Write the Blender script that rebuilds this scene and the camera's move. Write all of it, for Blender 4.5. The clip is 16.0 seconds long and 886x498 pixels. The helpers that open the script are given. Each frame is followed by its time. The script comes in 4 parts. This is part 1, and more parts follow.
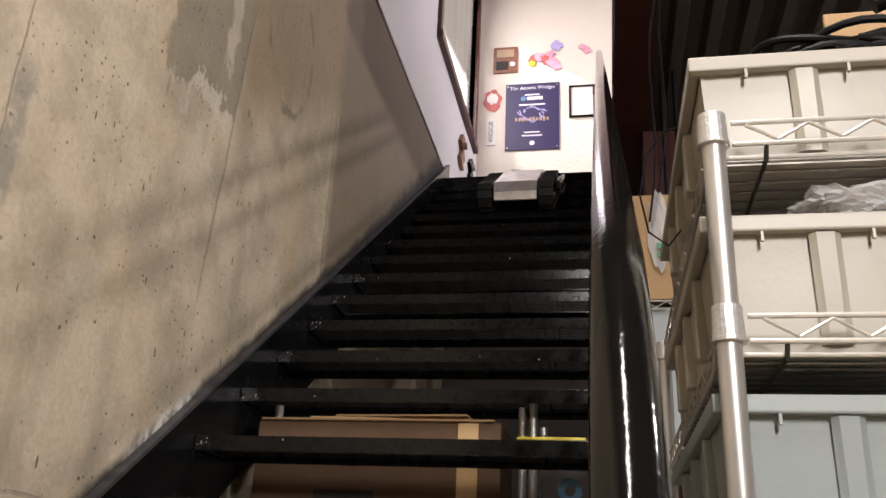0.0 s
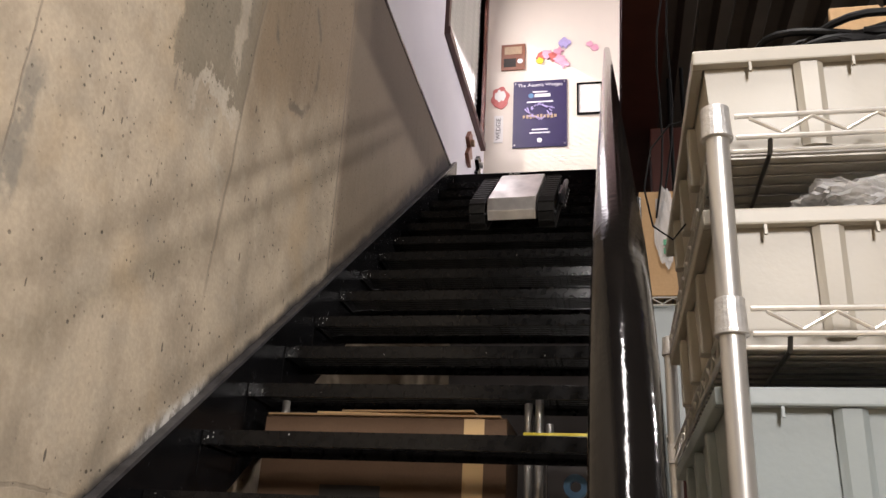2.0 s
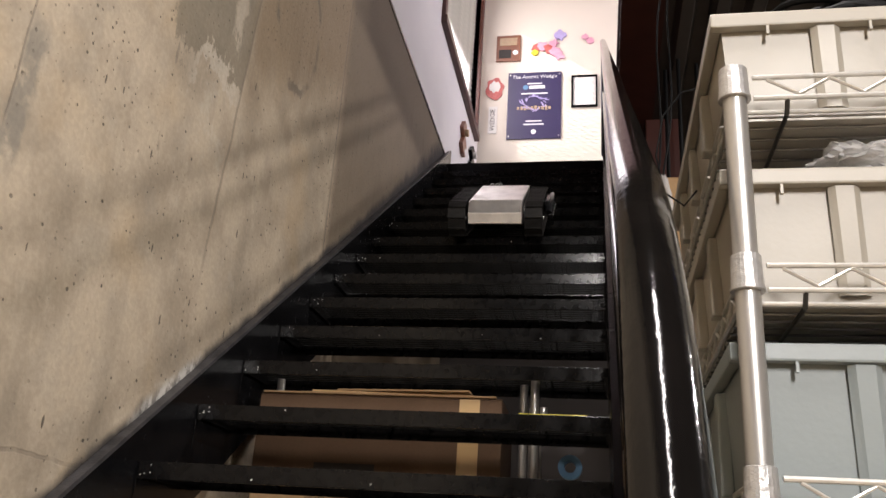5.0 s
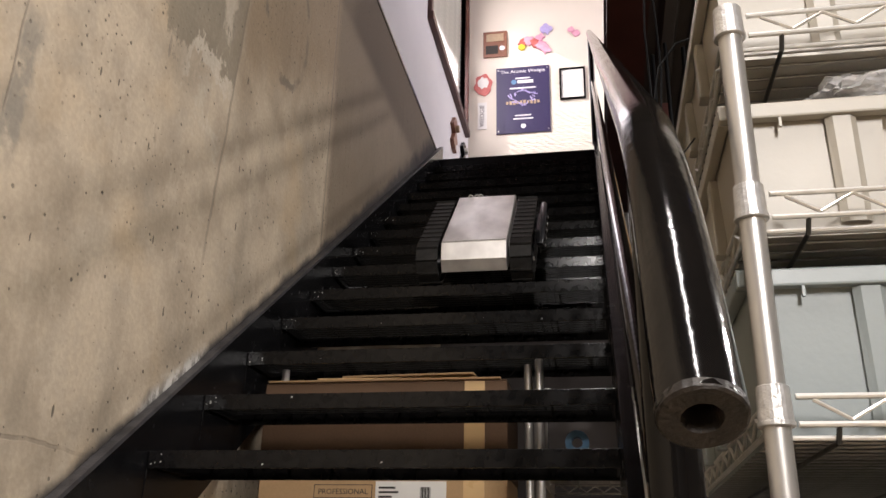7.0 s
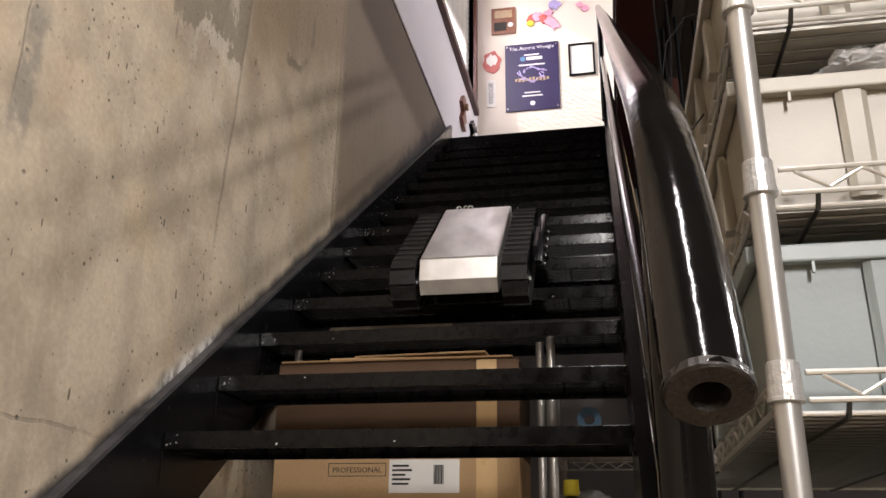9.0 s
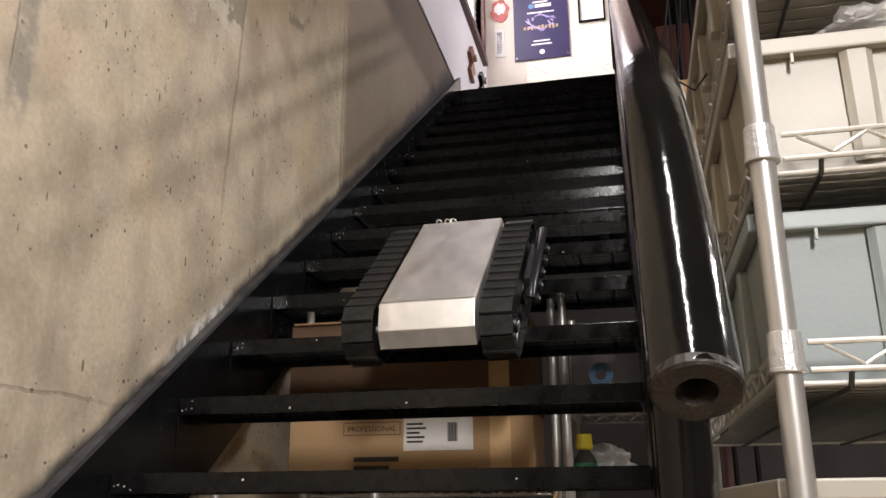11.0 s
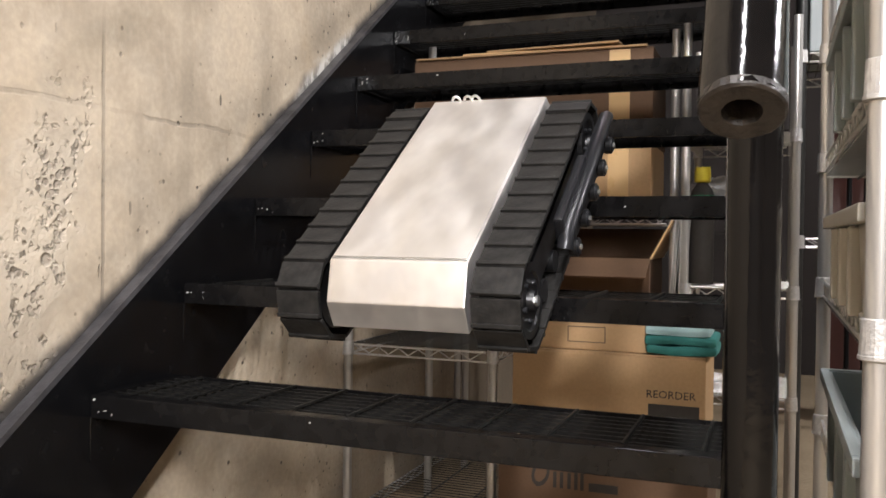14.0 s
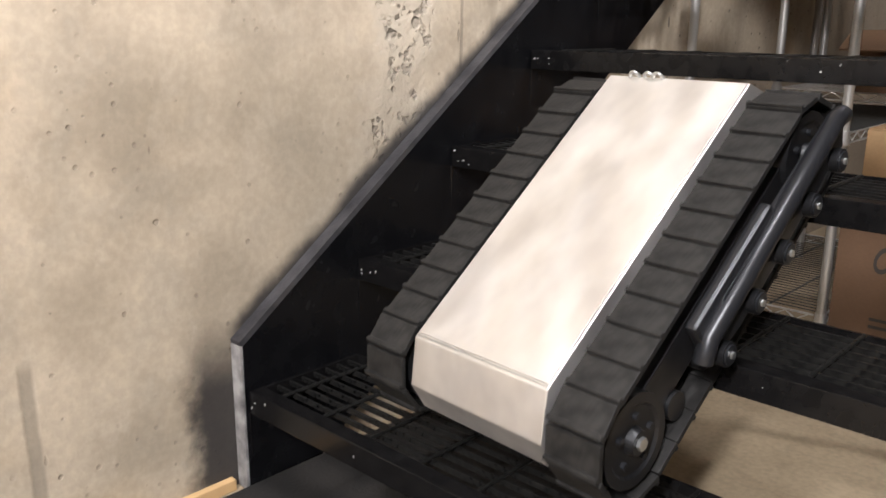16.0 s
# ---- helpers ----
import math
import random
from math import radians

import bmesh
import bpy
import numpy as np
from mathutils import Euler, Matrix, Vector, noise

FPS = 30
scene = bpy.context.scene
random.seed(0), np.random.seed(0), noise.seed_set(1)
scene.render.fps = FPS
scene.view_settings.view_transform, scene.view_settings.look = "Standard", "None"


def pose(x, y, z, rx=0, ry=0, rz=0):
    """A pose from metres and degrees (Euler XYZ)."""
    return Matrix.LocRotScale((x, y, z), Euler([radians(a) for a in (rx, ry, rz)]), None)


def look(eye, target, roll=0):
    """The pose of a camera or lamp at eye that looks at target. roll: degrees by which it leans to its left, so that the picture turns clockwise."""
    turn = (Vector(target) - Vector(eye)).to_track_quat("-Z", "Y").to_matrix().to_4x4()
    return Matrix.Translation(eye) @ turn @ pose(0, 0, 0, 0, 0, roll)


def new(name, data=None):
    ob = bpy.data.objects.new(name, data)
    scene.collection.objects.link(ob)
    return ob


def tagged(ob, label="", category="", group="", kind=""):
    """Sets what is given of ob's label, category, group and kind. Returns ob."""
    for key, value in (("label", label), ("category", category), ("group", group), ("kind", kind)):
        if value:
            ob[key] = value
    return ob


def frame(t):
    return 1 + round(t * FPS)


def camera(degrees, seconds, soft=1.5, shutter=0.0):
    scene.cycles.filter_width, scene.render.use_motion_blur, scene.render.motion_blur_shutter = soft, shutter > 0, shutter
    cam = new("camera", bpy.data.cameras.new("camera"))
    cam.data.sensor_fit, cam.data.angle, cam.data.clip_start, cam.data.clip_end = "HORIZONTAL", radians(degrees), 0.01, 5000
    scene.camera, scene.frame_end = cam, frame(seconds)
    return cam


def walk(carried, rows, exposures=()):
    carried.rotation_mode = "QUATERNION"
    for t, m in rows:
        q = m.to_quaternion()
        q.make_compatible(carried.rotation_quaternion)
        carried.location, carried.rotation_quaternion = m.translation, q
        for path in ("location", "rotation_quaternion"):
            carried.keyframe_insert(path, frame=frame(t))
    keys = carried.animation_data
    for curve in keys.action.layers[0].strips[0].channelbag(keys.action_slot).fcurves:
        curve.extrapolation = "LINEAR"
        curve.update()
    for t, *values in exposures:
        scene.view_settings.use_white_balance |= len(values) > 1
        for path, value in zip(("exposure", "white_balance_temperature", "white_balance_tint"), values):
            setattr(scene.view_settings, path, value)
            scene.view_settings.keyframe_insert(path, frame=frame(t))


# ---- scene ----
cam = camera(54.9, 16.0, shutter=0.2)
PATH = [
    (0, (1.122, -1.182, 0.398), (0.754, 0.641, 1.135), 2.8),
    (0.5, (1.124, -1.182, 0.394), (0.74, 0.64, 1.126), 3.1),
    (1, (1.121, -1.182, 0.394), (0.734, 0.639, 1.126), 3.2),
    (1.5, (1.125, -1.18, 0.392), (0.741, 0.641, 1.125), 3.1),
    (2, (1.127, -1.182, 0.392), (0.741, 0.639, 1.123), 3.1),
    (2.5, (1.129, -1.182, 0.391), (0.742, 0.64, 1.117), 3.5),
    (3, (1.13, -1.182, 0.386), (0.741, 0.644, 1.105), 3.7),
    (3.5, (1.123, -1.18, 0.381), (0.739, 0.647, 1.097), 4.0),
    (4, (1.103, -1.179, 0.371), (0.735, 0.649, 1.094), 4.6),
    (6.5, (1.091, -1.162, 0.302), (0.748, 0.673, 1.02), 1.7),
    (7, (1.082, -1.165, 0.285), (0.737, 0.665, 1.015), 1.3),
    (7.5, (1.074, -1.172, 0.284), (0.723, 0.651, 1.027), 1.2),
    (8, (1.075, -1.174, 0.285), (0.711, 0.643, 1.036), 1.3),
    (8.5, (1.081, -1.175, 0.282), (0.709, 0.647, 1.018), 1.4),
    (9, (1.085, -1.167, 0.286), (0.712, 0.676, 0.969), 0.8),
    (11.5, (1.105, -1.164, 0.315), (0.683, 0.72, 0.837), -0.5),
    (12, (1.106, -1.167, 0.313), (0.657, 0.732, 0.75), 0.1),
    (12.5, (1.107, -1.179, 0.305), (0.629, 0.733, 0.64), 0.7),
    (13, (1.115, -1.177, 0.299), (0.583, 0.738, 0.522), 0.7),
    (13.5, (1.136, -1.195, 0.291), (0.512, 0.703, 0.397), 0.3),
    (14, (1.152, -1.207, 0.297), (0.428, 0.657, 0.265), 0.7),
    (14.5, (1.182, -1.22, 0.291), (0.331, 0.585, 0.148), 0.6),
    (15, (1.199, -1.235, 0.27), (0.187, 0.473, 0.03), -0.0),
    (15.5, (1.174, -1.27, 0.268), (-0.044, 0.264, -0.135), 0.1),
    (16, (1.194, -1.295, 0.246), (-0.129, 0.115, -0.266), 0.4),
]
walk(cam, [(t, look(eye, target, roll)) for t, eye, target, roll in PATH], exposures=(
    (0, -0.10, 6350, 11), (9, -0.08, 6300, 11), (12, 0.25, 6150, 10), (13, 0.46, 6050, 10), (14.5, 0.74, 5950, 10), (15.2, 0.75, 5900, 10), (16, 0.68, 5850, 10)))

# ---- world, sun, lamps ----
world = bpy.data.worlds.new("world")
scene.world = world
world.use_nodes = True
wn = world.node_tree.nodes
sky = wn.new("ShaderNodeTexSky")
sky.sky_type, sky.sun_disc = "NISHITA", False
sky.sun_elevation, sky.sun_rotation = radians(30.2), radians(236)
wn["Background"].inputs["Strength"].default_value = 0.12
world.node_tree.links.new(sky.outputs["Color"], wn["Background"].inputs["Color"])


def lamp(name, kind, energy, m, color=(1, 1, 1), **more):
    data = bpy.data.lights.new(name, kind)
    data.energy, data.color = energy, color
    if kind == "AREA":
        data.shape = "RECTANGLE"
        data.size, data.size_y = more["size"]
    if kind == "SUN":
        data.angle = radians(0.5)
    ob = new(name, data)
    ob.matrix_world = m
    return ob


# the sun comes in through the blinds of the upstairs window
lamp("sun", "SUN", 5.0, look((-3.5, 2.9, 7.65), (0.9, 5.9, 4.55)), (1.0, 0.93, 0.84))
lamp("sky_light_window", "AREA", 46, look((-0.02, 4.85, 5.0), (1.5, 4.9, 4.8)), (1.0, 0.90, 0.93), size=(1.3, 1.5))
# fluorescent fittings of the workshop, above and behind the camera
TUBE = (1.0, 0.925, 0.865)
# added fill lamp for the upstairs walls, set in an unseen opening
lamp("fill_light_east", "AREA", 78, pose(3.22, 4.7, 4.9, 0, 90, 0), (1.0, 0.93, 0.97), size=(1.2, 1.2))
lamp("tube_light_near", "AREA", 66, pose(1.10, -1.1, 2.8, 0, 0, 0), TUBE, size=(0.16, 1.2))
lamp("tube_light_far", "AREA", 198, pose(1.9, -3.5, 2.0, 25, 8, 0), TUBE, size=(0.2, 1.2))
# compact fittings over the store aisle: the rails cast soft sloping bands on the concrete
for y in (1.15, 1.75):
    lamp("store_light", "AREA", 52, pose(4.2, y, 2.9, 0, 55, 0), TUBE, size=(0.20, 0.08))

# ---- materials ----


def material(name, base, rough=0.5, metal=0.0, dark=None, scale=8.0, amount=0.5, bump=0.0, bscale=60.0, fine=None, coat=0.0, rvar=0.1, space="Object", spec=0.5):
    """Principled with two scales of noise in colour, gloss and relief."""
    m = bpy.data.materials.new(name)
    m.use_nodes = True
    t = m.node_tree
    p = t.nodes["Principled BSDF"]
    co = t.nodes.new("ShaderNodeTexCoord")
    n1 = t.nodes.new("ShaderNodeTexNoise")
    n1.inputs["Scale"].default_value, n1.inputs["Detail"].default_value = scale, 6
    n2 = t.nodes.new("ShaderNodeTexNoise")
    n2.inputs["Scale"].default_value, n2.inputs["Detail"].default_value = bscale, 4
    for n in (n1, n2):
        t.links.new(co.outputs[space], n.inputs["Vector"])
    mix = t.nodes.new("ShaderNodeMix")
    mix.data_type = "RGBA"
    ramp = t.nodes.new("ShaderNodeMapRange")
    ramp.inputs[1].default_value, ramp.inputs[2].default_value = 0.35, 0.7
    ramp.inputs[4].default_value = amount
    t.links.new(n1.outputs["Fac"], ramp.inputs[0])
    t.links.new(ramp.outputs[0], mix.inputs[0])
    dk = dark or tuple(c * 0.7 for c in base)
    mix.inputs[6].default_value, mix.inputs[7].default_value = (*base, 1), (*dk, 1)
    last = mix.outputs[2]
    if fine:
        m2 = t.nodes.new("ShaderNodeMix")
        m2.data_type, m2.blend_type = "RGBA", "MULTIPLY"
        m2.inputs[0].default_value = fine
        t.links.new(last, m2.inputs[6])
        r2 = t.nodes.new("ShaderNodeMapRange")
        r2.inputs[1].default_value, r2.inputs[2].default_value, r2.inputs[3].default_value = 0.3, 0.65, 0.3
        t.links.new(n2.outputs["Fac"], r2.inputs[0])
        t.links.new(r2.outputs[0], m2.inputs[7])
        last = m2.outputs[2]
    t.links.new(last, p.inputs["Base Color"])
    rr = t.nodes.new("ShaderNodeMapRange")
    rr.inputs[3].default_value, rr.inputs[4].default_value = max(0.02, rough - rvar), min(1, rough + rvar)
    t.links.new(n1.outputs["Fac"], rr.inputs[0])
    t.links.new(rr.outputs[0], p.inputs["Roughness"])
    p.inputs["Metallic"].default_value = metal
    p.inputs["Coat Weight"].default_value = coat
    p.inputs["Specular IOR Level"].default_value = spec
    if bump:
        b = t.nodes.new("ShaderNodeBump")
        b.inputs["Strength"].default_value, b.inputs["Distance"].default_value = bump, 0.004
        t.links.new(n2.outputs["Fac"], b.inputs["Height"])
        t.links.new(b.outputs["Normal"], p.inputs["Normal"])
    return m


def concrete_material():
    """Cast concrete: broad stains, dark water marks, pores, form joints and one honeycombed patch."""
    m = bpy.data.materials.new("cast_concrete")
    m.use_nodes = True
    t = m.node_tree
    L, N = t.links.new, t.nodes.new
    p = t.nodes["Principled BSDF"]
    co = N("ShaderNodeTexCoord")
    sep = N("ShaderNodeSeparateXYZ")
    L(co.outputs["Object"], sep.inputs[0])

    def noise_tex(scale, detail=6, stretch=None, rough=0.55):
        n = N("ShaderNodeTexNoise")
        n.inputs["Scale"].default_value, n.inputs["Detail"].default_value, n.inputs["Roughness"].default_value = scale, detail, rough
        if stretch:
            mp = N("ShaderNodeMapping")
            mp.inputs["Scale"].default_value = stretch[:3]
            mp.inputs["Rotation"].default_value = (radians(stretch[3]), 0, 0)
            L(co.outputs["Object"], mp.inputs[0])
            L(mp.outputs[0], n.inputs["Vector"])
        else:
            L(co.outputs["Object"], n.inputs["Vector"])
        return n.outputs["Fac"]

    def ramp(value, a, b, c=0.0, d=1.0):
        r = N("ShaderNodeMapRange")
        r.interpolation_type = "SMOOTHSTEP"
        for i, v in enumerate((a, b, c, d)):
            r.inputs[i + 1].default_value = v
        L(value, r.inputs[0])
        return r.outputs[0]

    def math_node(op, a, b):
        n = N("ShaderNodeMath")
        n.operation = op
        for i, v in enumerate((a, b)):
            if isinstance(v, (int, float)):
                n.inputs[i].default_value = v
            else:
                L(v, n.inputs[i])
        return n.outputs[0]

    def blend(a, b, fac, mode="MIX"):
        n = N("ShaderNodeMix")
        n.data_type, n.blend_type = "RGBA", mode
        for i, v in ((0, fac), (6, a), (7, b)):
            if isinstance(v, tuple):
                n.inputs[i].default_value = (*v, 1)
            elif isinstance(v, (int, float)):
                n.inputs[i].default_value = v
            else:
                L(v, n.inputs[i])
        return n.outputs[2]

    def bell(value, centre, half):
        d = math_node("ABSOLUTE", math_node("SUBTRACT", value, centre), 0.0)
        return ramp(d, half, half * 0.45)

    broad = noise_tex(1.3)
    mid = noise_tex(5.0, 8)
    fine = noise_tex(70.0, 5)
    streak = noise_tex(2.2, 6, (1, 2.6, 0.42, 14))
    col = blend((0.475, 0.395, 0.29), (0.355, 0.292, 0.212), ramp(mid, 0.38, 0.66))
    col = blend(col, (0.30, 0.272, 0.222), math_node("MULTIPLY", ramp(noise_tex(8.5, 7, None, 0.62), 0.50, 0.64), 0.22))
    col = blend(col, (0.54, 0.455, 0.345), math_node("MULTIPLY", ramp(noise_tex(13.0, 7, (1, 1.0, 0.55, 20), 0.65), 0.53, 0.66), 0.38))
    col = blend(col, (0.262, 0.222, 0.165), math_node("MULTIPLY", ramp(broad, 0.45, 0.68), 0.62))
    col = blend(col, (0.21, 0.178, 0.132), math_node("MULTIPLY", ramp(streak, 0.56, 0.72), 0.38))
    # warm rusty cast and pale bloom
    col = blend(col, (0.48, 0.36, 0.22), math_node("MULTIPLY", ramp(noise_tex(2.8, 4), 0.52, 0.72), 0.5))
    col = blend(col, (0.52, 0.48, 0.40), math_node("MULTIPLY", ramp(noise_tex(1.9, 7, None, 0.7), 0.58, 0.66), 0.35))
    yy, zz = sep.outputs["Y"], sep.outputs["Z"]
    ragged = math_node("MULTIPLY", math_node("SUBTRACT", noise_tex(11.0, 6, None, 0.65), 0.5), 0.30)
    # dark water stain high on the wall, with a pale lime edge below it
    zr = math_node("ADD", zz, ragged)
    fray = math_node("MULTIPLY", math_node("SUBTRACT", noise_tex(34.0, 5, (1, 1.6, 0.5, 0), 0.7), 0.5), 0.16)
    zr = math_node("ADD", math_node("ADD", zr, fray), math_node("MULTIPLY", bell(yy, 0.67, 0.11), 0.10))
    band = math_node("MULTIPLY", ramp(math_node("ADD", math_node("ADD", yy, math_node("MULTIPLY", ragged, 0.4)), math_node("MULTIPLY", fray, 0.4)), 0.595, 0.62), ramp(math_node("SUBTRACT", yy, math_node("MULTIPLY", zz, 0.1)), 0.868, 0.858))
    tongue = math_node("MULTIPLY", bell(math_node("ADD", yy, math_node("MULTIPLY", ragged, 0.35)), 0.955, 0.042), ramp(math_node("ADD", zr, fray), 1.87, 1.93))
    wet = math_node("MULTIPLY", math_node("MULTIPLY", band, ramp(zr, 1.755, 1.785)), math_node("SUBTRACT", 1.0, math_node("MULTIPLY", tongue, 0.75)))
    col = blend(col, (0.165, 0.142, 0.10), math_node("MULTIPLY", wet, 0.70))
    lime = math_node("MULTIPLY", math_node("MULTIPLY", bell(yy, 0.88, 0.20), bell(zr, 1.735, 0.045)), 0.55)
    lime = math_node("MAXIMUM", lime, math_node("MULTIPLY", tongue, 0.22))
    col = blend(col, (0.52, 0.47, 0.39), lime)
    # rusty drips high up past the joint
    drip = ramp(noise_tex(1.0, 6, (1, 26, 1.9, 5), 0.6), 0.50, 0.66)
    drip = math_node("MULTIPLY", math_node("MULTIPLY", drip, bell(math_node("ADD", yy, ragged), 1.36, 0.42)), ramp(math_node("ADD", zz, ragged), 2.02, 2.30))
    col = blend(col, (0.115, 0.078, 0.042), math_node("MULTIPLY", drip, 0.72))
    drip2 = math_node("MULTIPLY", ramp(noise_tex(1.0, 6, (1, 20, 1.2, 4), 0.6), 0.52, 0.68), ramp(yy, 1.5, 2.3))
    col = blend(col, (0.125, 0.092, 0.06), math_node("MULTIPLY", drip2, 0.5))
    # browner upper panels, deepened to put the light's fall-off into the colour
    upper = math_node("MULTIPLY", ramp(yy, 1.0, 1.12), ramp(math_node("ADD", zr, math_node("MULTIPLY", yy, -0.55)), 0.95, 1.45))
    col = blend(col, (0.225, 0.165, 0.10), math_node("MULTIPLY", upper, 0.86))
    col = blend(col, (0.165, 0.128, 0.088), math_node("MULTIPLY", ramp(math_node("ADD", yy, math_node("MULTIPLY", ragged, 0.2)), 1.96, 2.06), 0.86))
    # curved drip mark
    ring_y = math_node("SUBTRACT", yy, 1.42)
    ring_z = math_node("MULTIPLY", math_node("SUBTRACT", zz, 2.32), 0.75)
    ring = math_node("SQRT", math_node("ADD", math_node("MULTIPLY", ring_y, ring_y), math_node("MULTIPLY", ring_z, ring_z)), 0.0)
    ring = math_node("MULTIPLY", bell(math_node("ADD", ring, math_node("MULTIPLY", ragged, 0.22)), 0.22, 0.018), ramp(noise_tex(8.0, 4), 0.42, 0.6))
    col = blend(col, (0.10, 0.085, 0.07), math_node("MULTIPLY", ring, 0.6))
    # grey smear low down the near end
    smear = math_node("MULTIPLY", bell(math_node("ADD", yy, math_node("MULTIPLY", ragged, 0.25)), 0.122, 0.045), math_node("MULTIPLY", bell(zz, 1.20, 0.22), ramp(noise_tex(16.0, 5), 0.36, 0.56)))
    col = blend(col, (0.20, 0.185, 0.155), math_node("MULTIPLY", smear, 0.7))
    # lime bloom above the stringer
    off = math_node("SUBTRACT", math_node("SUBTRACT", zz, math_node("MULTIPLY", yy, 0.7308)), STRINGER_TOP)
    bloom = math_node("MULTIPLY", bell(math_node("ADD", yy, math_node("MULTIPLY", ragged, 0.3)), 0.92, 0.19), ramp(math_node("ADD", off, math_node("MULTIPLY", ragged, 0.12)), 0.06, 0.02))
    bloom = math_node("MULTIPLY", bloom, ramp(off, -0.05, -0.01))
    col = blend(col, (0.6, 0.6, 0.6), ramp(fine, 0.35, 0.7, 0.28, 0.0), "MULTIPLY")
    # pores, round and slit-like
    flatco = N("ShaderNodeCombineXYZ")
    L(sep.outputs["Y"], flatco.inputs[0])
    L(sep.outputs["Z"], flatco.inputs[1])

    def pore_layer(scale, radius, keep, stretch=1.0):
        mp = N("ShaderNodeMapping")
        mp.inputs["Scale"].default_value = (1.0, stretch, 1.0)
        mp.inputs["Rotation"].default_value = (0, 0, radians(-14 if stretch < 1 else 0))
        L(flatco.outputs[0], mp.inputs[0])
        vor = N("ShaderNodeTexVoronoi")
        vor.voronoi_dimensions = "2D"
        vor.inputs["Scale"].default_value = scale
        L(mp.outputs[0], vor.inputs["Vector"])
        pick = N("ShaderNodeSeparateColor")
        L(vor.outputs["Color"], pick.inputs[0])
        size = math_node("MULTIPLY", radius, math_node("ADD", 0.35, pick.outputs[1]))
        rim = math_node("DIVIDE", math_node("ADD", vor.outputs["Distance"], math_node("MULTIPLY", math_node("SUBTRACT", noise_tex(120.0, 2), 0.5), 0.05)), size)
        return math_node("MULTIPLY", ramp(rim, 1.0, 0.6), ramp(pick.outputs[0], keep, keep + 0.02))
    crowd = ramp(noise_tex(2.4, 3), 0.42, 0.62)
    pores = math_node("MULTIPLY", pore_layer(30.0, 0.11, 0.45), crowd)
    pores = math_node("MAXIMUM", pores, pore_layer(17.0, 0.075, 0.70))
    pores = math_node("MAXIMUM", pores, pore_layer(13.0, 0.05, 0.78, 0.28))
    pores = math_node("MULTIPLY", pores, ramp(sep.outputs["Y"], -0.1, 0.4, 0.3, 1.0))
    col = blend(col, (0.075, 0.062, 0.048), math_node("MULTIPLY", pores, 0.85))
    # form joints: one upright, one level
    wob = math_node("MULTIPLY", math_node("SUBTRACT", noise_tex(6.0, 3), 0.5), 0.03)
    wobbled = math_node("ADD", sep.outputs["Y"], math_node("MULTIPLY", wob, 0.25))
    upright = math_node("MULTIPLY", bell(wobbled, 0.062, 0.006), ramp(zz, 0.75, 0.6))
    tilted = math_node("SUBTRACT", math_node("ADD", yy, wob), math_node("MULTIPLY", math_node("SUBTRACT", zz, 1.5), 0.10))
    upright = math_node("MAXIMUM", upright, math_node("MULTIPLY", bell(tilted, 1.014, 0.009), ramp(zz, 1.0, 1.3)))
    upright = math_node("MAXIMUM", upright, bell(math_node("ADD", yy, math_node("MULTIPLY", wob, 0.6)), 1.985, 0.010))
    upright = math_node("MAXIMUM", upright, math_node("MULTIPLY", bell(math_node("ADD", yy, wob), 0.64, 0.008), math_node("MULTIPLY", ramp(noise_tex(9.0, 4), 0.5, 0.6), ramp(zz, 1.2, 1.35))))
    level = math_node("MULTIPLY", bell(math_node("ADD", math_node("ADD", sep.outputs["Z"], wob), math_node("MULTIPLY", ragged, 0.035)), 0.53, 0.006), ramp(noise_tex(12.0, 4), 0.38, 0.6, 0.15, 0.8))
    level = math_node("MULTIPLY", level, ramp(sep.outputs["Y"], 0.9, 0.7))
    upright = math_node("MAXIMUM", upright, math_node("MULTIPLY", bell(math_node("ADD", yy, math_node("MULTIPLY", wob, 0.5)), 0.098, 0.004), ramp(zz, 1.08, 1.16)))
    upright = math_node("MAXIMUM", upright, math_node("MULTIPLY", bell(math_node("ADD", yy, math_node("MULTIPLY", wob, 0.3)), -0.872, 0.014), ramp(zz, -0.22, -0.26)))
    joints = math_node("MAXIMUM", upright, level)
    col = blend(col, (0.15, 0.125, 0.095), math_node("MULTIPLY", joints, 0.5))
    # honeycombed patch
    edge = math_node("MULTIPLY", math_node("SUBTRACT", noise_tex(14.0, 4), 0.5), 0.16)
    px = math_node("ADD", math_node("ADD", sep.outputs["Y"], edge), math_node("MULTIPLY", math_node("SUBTRACT", sep.outputs["Z"], 0.3), -0.25))
    patch = math_node("MULTIPLY", bell(px, -0.085, 0.11), bell(math_node("ADD", sep.outputs["Z"], edge), 0.26, 0.36))
    holes = math_node("MAXIMUM", pore_layer(70.0, 0.55, 0.25), pore_layer(44.0, 0.5, 0.45))
    holes = math_node("MULTIPLY", holes, ramp(noise_tex(24.0, 6), 0.47, 0.55))
    holes = math_node("MULTIPLY", holes, math_node("MULTIPLY", patch, bell(px, -0.075, 0.07)))
    col = blend(col, (0.50, 0.44, 0.35), math_node("MULTIPLY", patch, 0.45))
    col = blend(col, (0.17, 0.145, 0.115), math_node("MULTIPLY", holes, 0.5))
    # black overspray along the stringer; its widening up the flight paints in shade
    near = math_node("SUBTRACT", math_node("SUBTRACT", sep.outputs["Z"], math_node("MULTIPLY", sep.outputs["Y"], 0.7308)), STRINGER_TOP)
    shade_widen = ramp(sep.outputs["Y"], 1.2, 4.2, 1.0, 0.26)
    near = math_node("MULTIPLY", near, shade_widen)
